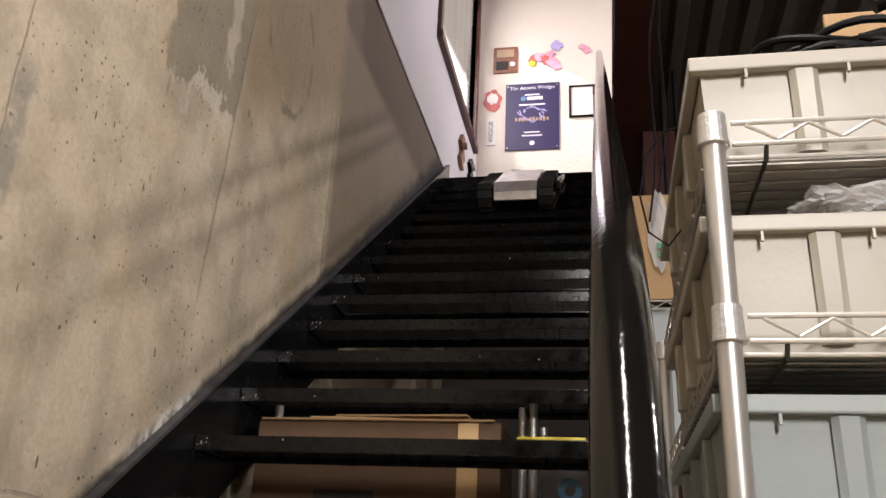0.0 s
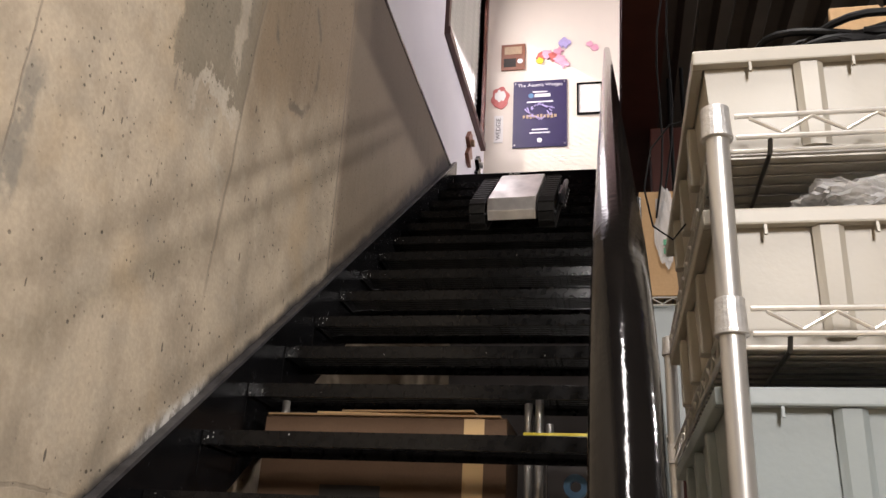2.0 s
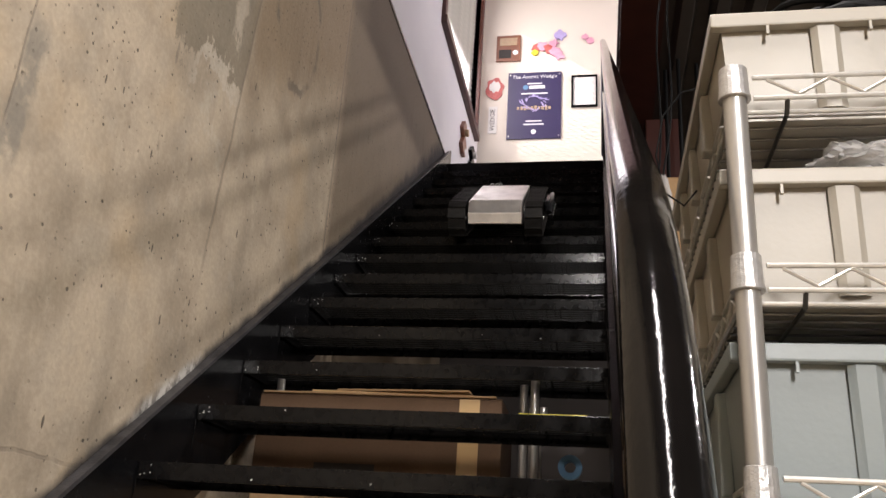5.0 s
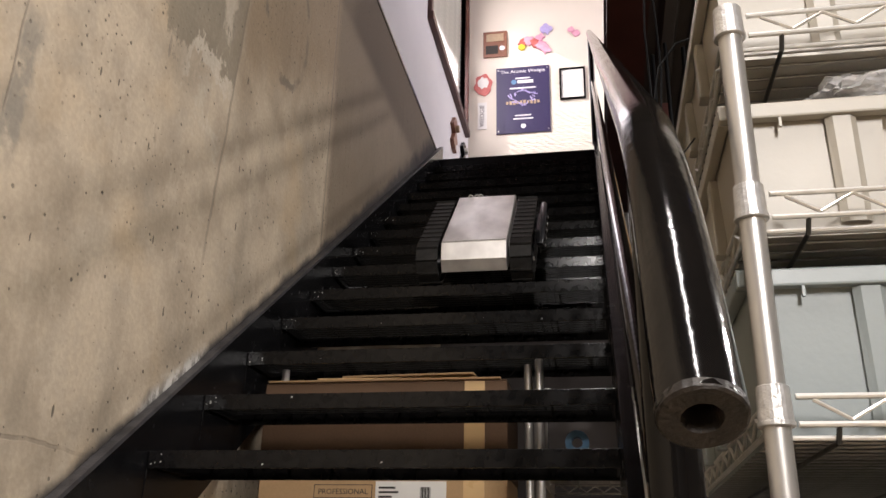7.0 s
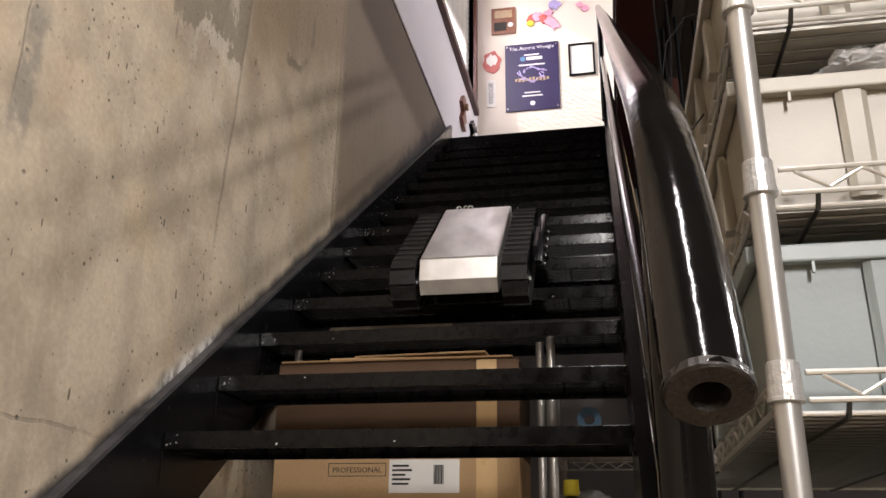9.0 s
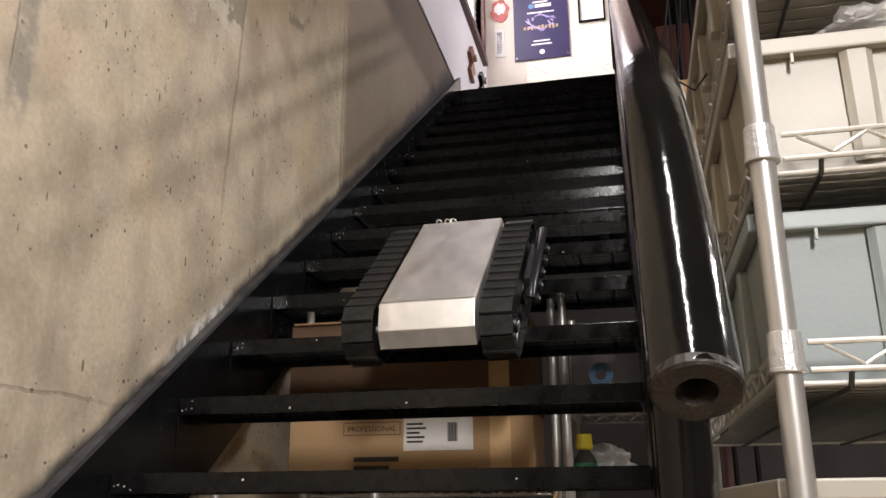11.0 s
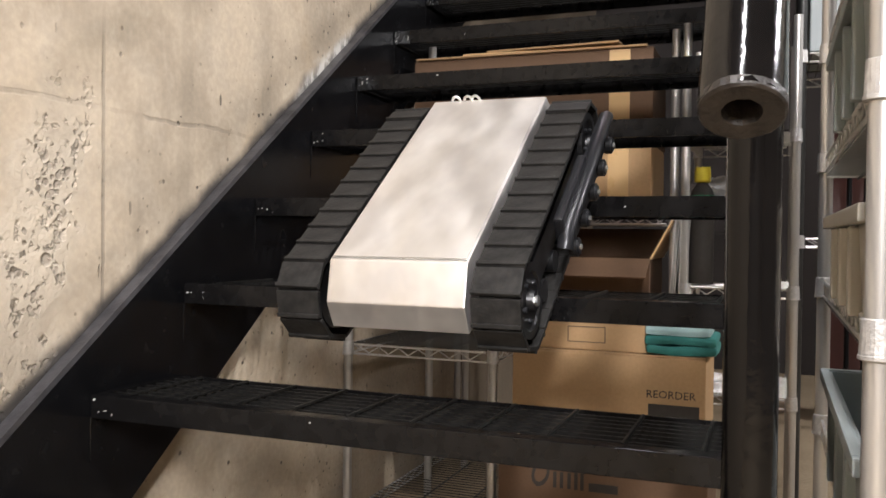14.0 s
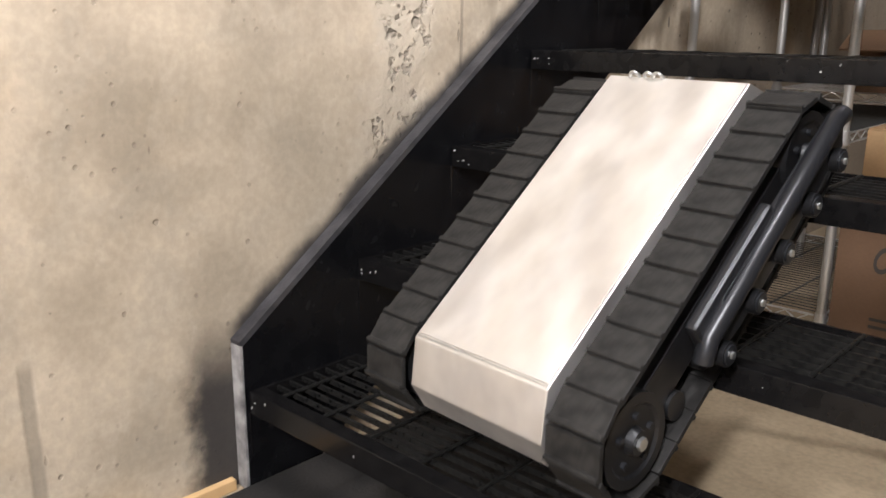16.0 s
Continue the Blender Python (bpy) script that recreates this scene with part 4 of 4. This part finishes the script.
# ---- things behind and below the stairs ----
def carton(name, m, w, d, h, mat, label, tape=True, flaps=0, tint=None):
    """A carton: walls with thickness, a seam, tape, and open flaps if wanted."""
    c = tagged(empty(name, m), label, "cardboard box")
    t = 0.005
    if flaps:
        bm = bmesh.new()
        box(bm, (0, 0, 0), (w, t, h))
        box(bm, (0, d - t, 0), (w, d, h))
        box(bm, (0, t, 0), (t, d - t, h))
        box(bm, (w - t, t, 0), (w, d - t, h))
        box(bm, (t, t, 0), (w - t, d - t, t))
        part("body", bm, mat, c)
        part("flap", boxbm((0, -t, 0), (w, 0, 0.11)), mat, c, "", pose(0, 0, h, 118, 0, 0))
        part("flap", boxbm((0, 0, 0), (t, d, 0.13)), M_TAPE, c, "", pose(w, 0, h, 0, 28, 0))
        part("flap", boxbm((0, 0, 0), (w, t, 0.10)), mat, c, "", pose(0, d, h, -25, 0, 0))
    else:
        bm = boxbm((0, 0, 0), (w, d, h), 0.004)
        part("body", bm, mat, c)
        part("flap", boxbm((0.002, 0.002, h + 0.0005), (w - 0.002, d / 2 - 0.002, h + 0.004)), mat, c)
        part("flap", boxbm((0.002, d / 2 + 0.002, h + 0.0005), (w - 0.002, d - 0.002, h + 0.004)), mat, c)
    if tape:
        x = w * 0.83
        part("tape", boxbm((x, -0.0012, 0), (x + 0.062, 0, h)), M_TAPE, c)
    return c


def bars(parent, x, y, z, widths, h, gap, mat=None):
    for i, w in enumerate(widths):
        part("text_bar", boxbm((x, y - 0.0008, z - i * (h + gap)), (x + w, y, z - i * (h + gap) + h)), mat or M_INK, parent)


def brand_shape(parent, x, y, z, k):
    """A maker's mark as plain shapes: a slanted loop and upright strokes on one line."""
    n = 18
    bm = bmesh.new()
    ring = [[bm.verts.new((x + k * (0.032 + r * 0.024 * math.cos(a) + 0.006 * math.sin(a)), y - d, z + k * (0.042 + r * 0.036 * math.sin(a)))) for r, d in ((1, 0), (1, 0.0006), (0.66, 0.0006), (0.66, 0))] for a in (i / n * 2 * math.pi for i in range(n))]
    for i in range(n):
        for j in range(4):
            bm.faces.new((ring[i][j], ring[i][(j + 1) % 4], ring[(i + 1) % n][(j + 1) % 4], ring[(i + 1) % n][j]))
    bmesh.ops.recalc_face_normals(bm, faces=bm.faces[:])
    part("mark_loop", bm, M_INK, parent)
    for u, h in ((0.066, 0.042), (0.084, 0.042), (0.104, 0.042), (0.122, 0.075), (0.138, 0.075)):
        part("mark_stroke", boxbm((x + k * u, y - 0.0006, z + k * 0.008), (x + k * (u + 0.009), y, z + k * (0.008 + h))), M_INK, parent)
    part("mark_bar", boxbm((x + k * 0.16, y - 0.0006, z + k * 0.008), (x + k * 0.235, y, z + k * 0.030)), M_INK, parent)


def under_stairs():
    # shelving under the flight, seen from its end
    shelf_unit(pose(0.004, 1.0, 0), 0.44, 0.92, (-0.515, -0.022), 0.395, FLOOR + 0.001, "chromed wire shelving standing under the stairs")
    shelf_unit(pose(0.085, 1.425, 0), 0.785, 0.36, (0.365, 0.055), 0.92, FLOOR + 0.001, "chromed wire shelving stacked with cartons under the stairs", fine=False)
    c = carton("carton", pose(0.055, 1.36, 0.372), 0.755, 0.31, 0.20, M_CARD, "tan cardboard carton with a shipping label and tape")
    part("label", boxbm((0.365, -0.0015, 0.094), (0.577, 0, 0.190)), M_PAPER, c)
    bars(c, 0.375, -0.0018, 0.169, (0.05, 0.06, 0.04, 0.055, 0.05), 0.006, 0.007)
    for i in range(11):
        part("code_bar", boxbm((0.50 + i * 0.0028, -0.0022, 0.119), (0.5015 + i * 0.0028 + 0.0006 * (i % 3), -0.0015, 0.174)), M_INK, c)
    lettering("print", "PROFESSIONAL", 0.0225, M_INK, c, face(0.265, -0.0006, 0.160))
    for x0, z0, x1, z1 in ((0.175, 0.142, 0.355, 0.144), (0.175, 0.179, 0.355, 0.181), (0.175, 0.144, 0.177, 0.179), (0.353, 0.144, 0.355, 0.179)):
        part("print_frame", boxbm((x0, -0.0008, z0), (x1, 0, z1)), M_INK, c)
    bars(c, 0.21, -0.0008, 0.064, (0.14, 0.11), 0.014, 0.012)
    # the upper carton's shaded face is put into its board colour
    c2 = carton("carton", pose(0.04, 1.38, 0.577), 0.77, 0.31, 0.285, M_CARD_SHADE, "cardboard carton stacked on another carton, shade painted into its brown")
    bars(c2, 0.20, -0.0008, 0.045, (0.19,), 0.035, 0.01)
    o = carton("open_carton", pose(0.315, 1.36, 0.0605), 0.495, 0.30, 0.175, M_CARD_SHADE, "open brown carton with raised flaps", False, 1)
    brand_shape(o, 0.09, -0.0006, 0.09, 0.6)
    # flattened cartons on top of the stack
    fl = tagged(empty("cardboard_sheets", pose(0.05, 1.37, 0.8665)), "flattened tan cardboard sheets lying on stacked cartons", "cardboard")
    for k, (w, d, dx, turn, mt) in enumerate(((0.74, 0.30, 0.0, 0, M_CARD), (0.50, 0.27, 0.16, 2, M_TAPE), (0.42, 0.22, 0.24, -3, M_CARD))):
        part("sheet", boxbm((0, 0, 0), (w, d, 0.006), 0.001), mt, fl, "", pose(dx, 0.004 * k, 0.0065 * k, 0, 0, turn))
    # loose sheets standing beside the carton
    rnd = random.Random(5)
    s = tagged(empty("paper_stack", pose(0.858, 1.385, 0.0605)), "white folders standing upright beside a carton", "folders")
    for i in range(9):
        part("sheet", boxbm((0, 0, 0), (0.0016, 0.22, 0.30 + 0.02 * rnd.random())), M_PAPER, s, "", pose(i * 0.007, rnd.uniform(0, 0.03), 0.0, 0, rnd.uniform(-1, 5), 0))
    # cartons on the floor in front of the shelving
    r = carton("carton", pose(0.50, 1.0, -0.250), 0.50, 0.30, 0.245, M_CARD, "tan cardboard carton standing on another carton", False)
    lettering("print", "REORDER", 0.028, M_INK, r, face(0.415, -0.0006, 0.150))
    bars(r, 0.36, -0.0008, 0.092, (0.125,), 0.034, 0.01)
    q = carton("carton", pose(0.47, 0.98, FLOOR + 0.001), 0.54, 0.34, 0.318, M_CARD_SHADE, "cardboard carton standing on the floor, brown with shade painted in", False)
    brand_shape(q, 0.085, -0.0006, 0.20, 1.0)
    bars(q, 0.10, -0.0008, 0.08, (0.16, 0.12), 0.008, 0.012)
    k = carton("carton", pose(0.535, 1.02, 0.000), 0.33, 0.27, 0.085, M_CARD, "flat tan carton lying on a larger carton", False)
    for x0, z0, x1, z1 in ((0.11, 0.02, 0.21, 0.022), (0.11, 0.06, 0.21, 0.062), (0.11, 0.022, 0.112, 0.06), (0.208, 0.022, 0.21, 0.06)):
        part("print_frame", boxbm((x0, -0.0008, z0), (x1, 0, z1)), M_INK, k)
    # towels
    t = tagged(empty("folded_towel", pose(0.925, 1.05, 0.000)), "folded teal and pale towel on a carton", "towel")
    for i, (mt, z, w) in enumerate(((M_TEAL, 0.0, 0.10), (M_TEAL, 0.026, 0.10), (M_TEALPALE, 0.05, 0.085))):
        bm = boxbm((-0.075, -0.05, z), (w, 0.12, z + 0.026), 0.011)
        bmesh.ops.subdivide_edges(bm, edges=bm.edges[:], cuts=2, use_grid_fill=True)
        for v in bm.verts:
            v.co += 0.006 * Vector(noise.noise_vector(v.co * 22 + Vector((i, 0, 0))))
            v.co.z = max(v.co.z, 0.0)
        part("fold", bm, mt, t, smooth=True)
    # yellow capped bottle and other stock
    b = tagged(empty("spray_bottle", pose(0.95, 1.44, 0.163)), "dark bottle with a yellow cap and green label", "bottle")
    part("body", rod([(0, 0, 0), (0, 0, 0.26), (0, 0, 0.28), (0, 0, 0.30)], [0.035, 0.035, 0.028, 0.014], 16), M_INK, b, smooth=True)
    part("cap", rod([(0, 0, 0.30), (0, 0, 0.305), (0, 0, 0.345)], [0.02, 0.024, 0.022], 16), M_YELLOW, b, "yellow cap", smooth=True)
    part("wrap", rod([(0, 0, 0.215), (0, 0, 0.262)], 0.0355, 16), M_GREEN, b)
    crumpled("parts_bag", pose(0.99, 1.55, 0.42), (0.10, 0.06, 0.06), M_FILM, "clear bag of parts on a shelf", "plastic bag", 5.0, 0.4)
    dk = carton("crate", pose(0.925, 1.53, 0.164), 0.24, 0.25, 0.15, M_NEARBLACK, "dark plastic crate on a shelf", False)
    # a second rack behind the flight
    shelf_unit(pose(0.905, 1.40, 0), 0.30, 0.42, (0.155, 0.60, -0.16), 0.93, FLOOR + 0.001, "chromed wire shelving with boxes beside the cartons", fine=False)
    # added carton, coloured near-black so this gap reads as shade
    y = carton("carton", pose(0.925, 1.43, 0.610), 0.26, 0.3, 0.19, M_NEARBLACK, "added carton on a wire shelf, near-black to keep the gap dark", False)
    part("ruler", boxbm((0.86, 1.36, 0.814), (1.06, 1.385, 0.822)), M_YELLOW)
    tagged(bpy.data.objects["ruler"], "flat yellow strip lying along a shelf", "strip")
    w = tagged(empty("tape_roll", pose(1.014, 1.33, 0.668)), "roll of blue tape on its edge", "tape roll")
    bm = bmesh.new()
    n = 28
    rr = ((0.034, 0), (0.034, 0.03), (0.016, 0.03), (0.016, 0))
    vs = [[bm.verts.new((q0 * math.cos(a), z0, q0 * math.sin(a))) for q0, z0 in rr] for a in (i / n * 2 * math.pi for i in range(n))]
    for i in range(n):
        for j in range(4):
            bm.faces.new((vs[i][j], vs[i][(j + 1) % 4], vs[(i + 1) % n][(j + 1) % 4], vs[(i + 1) % n][j]))
    bmesh.ops.recalc_face_normals(bm, faces=bm.faces[:])
    part("roll", bm, M_BLUE, w, smooth=False)
    # stock further back beside the shelving; dark posts paint in the shade there
    shelf_unit(pose(1.22, 1.55, 0), 0.9, 0.45, (1.30, 0.85, 0.3), 1.66, FLOOR + 0.001, "wire shelving further back with cartons, shade put into its posts", post=M_DARKWIRE)
    f = carton("carton", pose(1.225, 1.56, 1.309), 0.30, 0.35, 0.375, M_CARD, "tan cardboard carton on a back shelf", False)
    bag = crumpled("hanging_bag", pose(1.31, 1.535, 1.545), (0.035, 0.012, 0.135), M_FILM, "clear bag with green printing hung on the shelving", "plastic bag", 9.0, 0.25)
    for k, w in enumerate((0.03, 0.022)):
        part("text_bar", boxbm((-0.012, -0.021, -0.075 - k * 0.03), (-0.012 + w, -0.018, -0.055 - k * 0.03)), M_GREEN, bag)
    g = carton("carton", pose(1.24, 1.57, 0.859), 0.4, 0.35, 0.42, M_GREYBIN, "grey-green bin on a back shelf", False)


under_stairs()

# cables and conduit on the back steelwork
for i, (x, y) in enumerate(((1.46, 3.0), (1.52, 2.9), (1.62, 2.95))):
    ob = part("conduit", rod([(x, y, 3.05), (x, y, FLOOR + 0.002)], 0.011, 10), M_CABLE, smooth=True)
    tagged(ob, "dark steel conduit running down from the deck", "conduit")
for i in range(2):
    pts = [(1.39 - 0.012 * k + 0.02 * math.sin(k * 0.9 + i) + i * 0.03, 1.5 + 0.04 * i, 3.062 - k * 0.15) for k in range(11)]
    cab = part("loose_cable", rod(pts, 0.0035, 8), M_CABLE, smooth=True)
    tagged(cab, "thin loose cable hanging from the deck", "cable")


# a slack cord looped over the corner of the top bin
cord = [(SX - 0.012, SY + 0.18, 0.985), (SX - 0.035, SY + 0.19, 0.985), (SX - 0.060, SY + 0.20, 0.955), (SX - 0.070, SY + 0.21, 0.90), (SX - 0.060, SY + 0.22, 0.85), (SX - 0.035, SY + 0.22, 0.83), (SX - 0.018, SY + 0.22, 0.852)]
tagged(part("cord", rod(cord, 0.0014, 8), M_CABLE, smooth=True), "slack black cord looped over a bin's edge", "cord")

# ---- the tracked robot ----
# its own space: origin at the middle of the hood's front upper edge, y back along the hull, z out of the hood
HULL_W, HULL_L = 0.249, 0.553
TRACK_W, TRACK_GAP = 0.082, 0.012
R_WHEEL = 0.077
Z_AX = -0.086
Y_FRONT, Y_BACK = 0.014, 0.505
BELT = 2 * (Y_BACK - Y_FRONT) + 2 * math.pi * R_WHEEL
PADS = 30


def belt_pose(x, s):
    """Where a pad sits after s metres round the loop: along the bottom to the front, round it and back over the top."""
    s %= BELT
    straight = Y_BACK - Y_FRONT
    arc = math.pi * R_WHEEL
    if s < straight:
        return pose(x, Y_FRONT + s, Z_AX - R_WHEEL, 180, 0, 0)
    s -= straight
    if s < arc:
        a = s / R_WHEEL
        return pose(x, Y_BACK + R_WHEEL * math.sin(a), Z_AX - R_WHEEL * math.cos(a), 180 + math.degrees(a), 0, 0)
    s -= arc
    if s < straight:
        return pose(x, Y_BACK - s, Z_AX + R_WHEEL, 360, 0, 0)
    a = (s - straight) / R_WHEEL
    return pose(x, Y_FRONT - R_WHEEL * math.sin(a), Z_AX + R_WHEEL * math.cos(a), 360 + math.degrees(a), 0, 0)


def robot():
    rb = tagged(empty("tracked_robot"), "tracked robot with an aluminium hood and black rubber tracks", "robot")
    h = HULL_W / 2
    prof = [(0.0, 0.0), (-0.052, -0.050), (-0.059, -0.099), (0.0, -0.112), (0.575, -0.112), (0.59, -0.06), (HULL_L, 0.0)]
    hood = part("hood", prism(prof, HULL_W, "x", -h, 0.0022), M_BODY, rb, "brushed aluminium hood")
    part("seam", boxbm((-h + 0.002, 0.004, 0.0005), (h - 0.002, 0.0052, 0.0018)), M_STEEL, hood)
    part("plate", boxbm((-h + 0.003, 0.008, 0.0006), (h - 0.003, HULL_L - 0.004, 0.0026), 0.0006), M_BODY, hood)
    pad = bmesh.new()
    p = BELT / PADS
    box(pad, (-TRACK_W / 2, -p * 0.49, -0.004), (TRACK_W / 2, p * 0.49, 0.004), 0.0012)
    box(pad, (-TRACK_W / 2, -p * 0.47, 0.0035), (TRACK_W / 2, -p * 0.47 + 0.007, 0.0085), 0.0012)
    box(pad, (-0.008, -0.007, -0.012), (0.008, 0.007, -0.004))
    pme = bpy.data.meshes.new("track_pad")
    pad.to_mesh(pme)
    pad.free()
    wheels = []
    for sx in (-1, 1):
        xc = sx * (h + TRACK_GAP + TRACK_W / 2)
        side = part("track_frame", prism([(Y_FRONT, Z_AX - 0.030), (Y_BACK, Z_AX - 0.030), (Y_BACK + 0.02, Z_AX), (Y_BACK, Z_AX + 0.030), (Y_FRONT, Z_AX + 0.030), (Y_FRONT - 0.02, Z_AX)], 0.05, "x", xc - 0.025, 0.002), M_MACHINE, rb)
        for y in (Y_FRONT, Y_BACK):
            bm = bmesh.new()
            prof = [(-0.041, 0.016), (-0.030, 0.019), (-0.030, 0.046), (-0.034, 0.050), (-0.034, R_WHEEL - 0.014), (0.034, R_WHEEL - 0.014), (0.034, 0.050), (0.030, 0.046), (0.030, 0.019), (0.041, 0.016)]
            rows = [[bm.verts.new((px, pr * math.cos(a), pr * math.sin(a))) for a in (k / 26 * 2 * math.pi for k in range(26))] for px, pr in prof]
            for ra, rb2 in zip(rows, rows[1:]):
                for k in range(26):
                    bm.faces.new((ra[k], ra[(k + 1) % 26], rb2[(k + 1) % 26], rb2[k]))
            bm.faces.new(rows[0])
            bm.faces.new(rows[-1])
            bmesh.ops.recalc_face_normals(bm, faces=bm.faces[:])
            w = part("sprocket", bm, M_MACHINE, rb, "", pose(xc, y, Z_AX))
            part("axle_bolt", rod([(sx * 0.036, 0, 0), (sx * 0.046, 0, 0)], 0.009, 6), M_STEEL, w)
            for k in range(5):
                a = k / 5 * 2 * math.pi
                part("wheel_bolt", rod([(sx * 0.028, 0.033 * math.cos(a), 0.033 * math.sin(a)), (sx * 0.036, 0.033 * math.cos(a), 0.033 * math.sin(a))], 0.005, 6), M_ARM, w)
            wheels.append(w)
        for k in range(5):
            y = Y_FRONT + (Y_BACK - Y_FRONT) * (k + 1) / 6
            part("idler", rod([(xc - 0.03, y, Z_AX - R_WHEEL + 0.030), (xc + 0.03, y, Z_AX - R_WHEEL + 0.030)], 0.020, 16), M_MACHINE, rb, smooth=True)
        for k in range(PADS):
            ob = share("track_pad", pme, M_RUBBER, rb, "", belt_pose(xc, k * p))
            pads.append((ob, xc, k * p))
    # flipper stay folded along the outside
    xo = h + TRACK_GAP + TRACK_W + 0.012
    arm = part("side_arm", prism([(0.17, -0.095), (0.185, -0.050), (0.215, -0.035), (0.53, -0.043), (0.555, -0.065), (0.54, -0.095), (0.22, -0.103)], 0.014, "x", xo), M_ARM, rb, "dark grey side arm")
    part("side_tube", rod([(xo + 0.010, 0.140, -0.076), (xo + 0.014, 0.16, -0.054), (xo + 0.014, 0.54, -0.046), (xo + 0.010, 0.565, -0.060)], 0.0135, 14), M_ARM, rb, smooth=True)
    for y in (0.17, 0.255, 0.34, 0.425, 0.51):
        part("roller", rod([(xo + 0.012, y, -0.094), (xo + 0.026, y, -0.094)], 0.017, 16), M_MACHINE, arm, smooth=True)
        part("roller_cap", rod([(xo + 0.026, y, -0.094), (xo + 0.0285, y, -0.094), (xo + 0.029, y, -0.094)], [0.0135, 0.0135, 0.011], 16), M_ARM, arm)
        part("roller_bolt", rod([(xo + 0.029, y, -0.094), (xo + 0.032, y, -0.094)], 0.005, 6), M_STEEL, arm)
    part("bracket", boxbm((xo - 0.006, 0.15, -0.085), (xo + 0.012, 0.36, -0.022), 0.006), M_ARM, rb)
    # lifting eyes at the rear of the hood
    for x in (-0.072, -0.045, -0.028):
        pts = [(x + 0.009 * math.cos(a), HULL_L - 0.004, 0.013 * math.sin(a)) for a in (k / 12 * math.pi for k in range(13))]
        part("lifting_eye", rod(pts, 0.0028, 8), M_STEEL, rb, smooth=True)
    return rb, wheels


pads = []
ROBOT, WHEELS = robot()

# seconds, place of the hood's front edge, pitch and turn of the hull
ROBOT_ROWS = [
    (0, 0.634, 3.265, 2.608, 33.4, -0.7),
    (0.5, 0.635, 3.097, 2.487, 36.8, -0.9),
    (1, 0.634, 3.009, 2.399, 40.2, -1.3),
    (1.5, 0.616, 3.023, 2.427, 32.2, -2.9),
    (2, 0.631, 2.793, 2.262, 38.8, -1.5),
    (2.5, 0.626, 2.795, 2.240, 36.1, 1.3),
    (3, 0.631, 2.668, 2.171, 35.3, 2.2),
    (3.5, 0.651, 2.510, 2.022, 42.0, 3.7),
    (4, 0.636, 2.460, 2.027, 32.6, 1.9),
    (6.5, 0.621, 2.103, 1.705, 34.4, 0.8),
    (7, 0.641, 1.796, 1.492, 42.5, 0.2),
    (7.5, 0.627, 1.705, 1.437, 34.8, -0.8),
    (8, 0.630, 1.612, 1.354, 40.6, 0.4),
    (8.5, 0.605, 1.515, 1.317, 31.5, -1.5),
    (9, 0.627, 1.343, 1.183, 39.0, 0.5),
    (11.5, 0.609, 0.748, 0.732, 39.1, -1.9),
    (12, 0.608, 0.614, 0.651, 36.9, -2.0),
    (12.5, 0.595, 0.471, 0.544, 33.9, -1.7),
    (13, 0.594, 0.326, 0.441, 36.7, -1.5),
    (13.5, 0.583, 0.203, 0.361, 33.4, -1.2),
    (14, 0.576, 0.067, 0.254, 36.7, -1.2),
    (14.5, 0.560, -0.040, 0.160, 35.2, -0.9),
    (15, 0.551, -0.197, 0.039, 39.1, -3.1),
    (15.5, 0.499, -0.308, -0.036, 30.7, -3.4),
    (16, 0.504, -0.494, -0.188, 39.7, -4.3),
]


def motions():
    walk(ROBOT, [(t, pose(x, y, z, pitch, 0, yaw)) for t, x, y, z, pitch, yaw in ROBOT_ROWS])
    # the belts turn as far as the hull has travelled
    ts = [r[0] for r in ROBOT_ROWS]
    gone = [0.0]
    for a, b in zip(ROBOT_ROWS, ROBOT_ROWS[1:]):
        gone.append(gone[-1] + max(0.0, (Vector(a[1:4]) - Vector(b[1:4])).dot(Vector((0, RUN, RISE)).normalized())))
    steps = [i * 0.25 for i in range(65)]
    travel = [float(np.interp(t, ts, gone)) for t in steps]
    for ob, x, s0 in pads:
        walk(ob, [(t, belt_pose(x, s0 + d)) for t, d in zip(steps, travel)])
    for w in WHEELS:
        c = w.matrix_basis.translation.copy()
        walk(w, [(t, pose(*c, math.degrees(d / R_WHEEL), 0, 0)) for t, d in zip(steps, travel)])


motions()
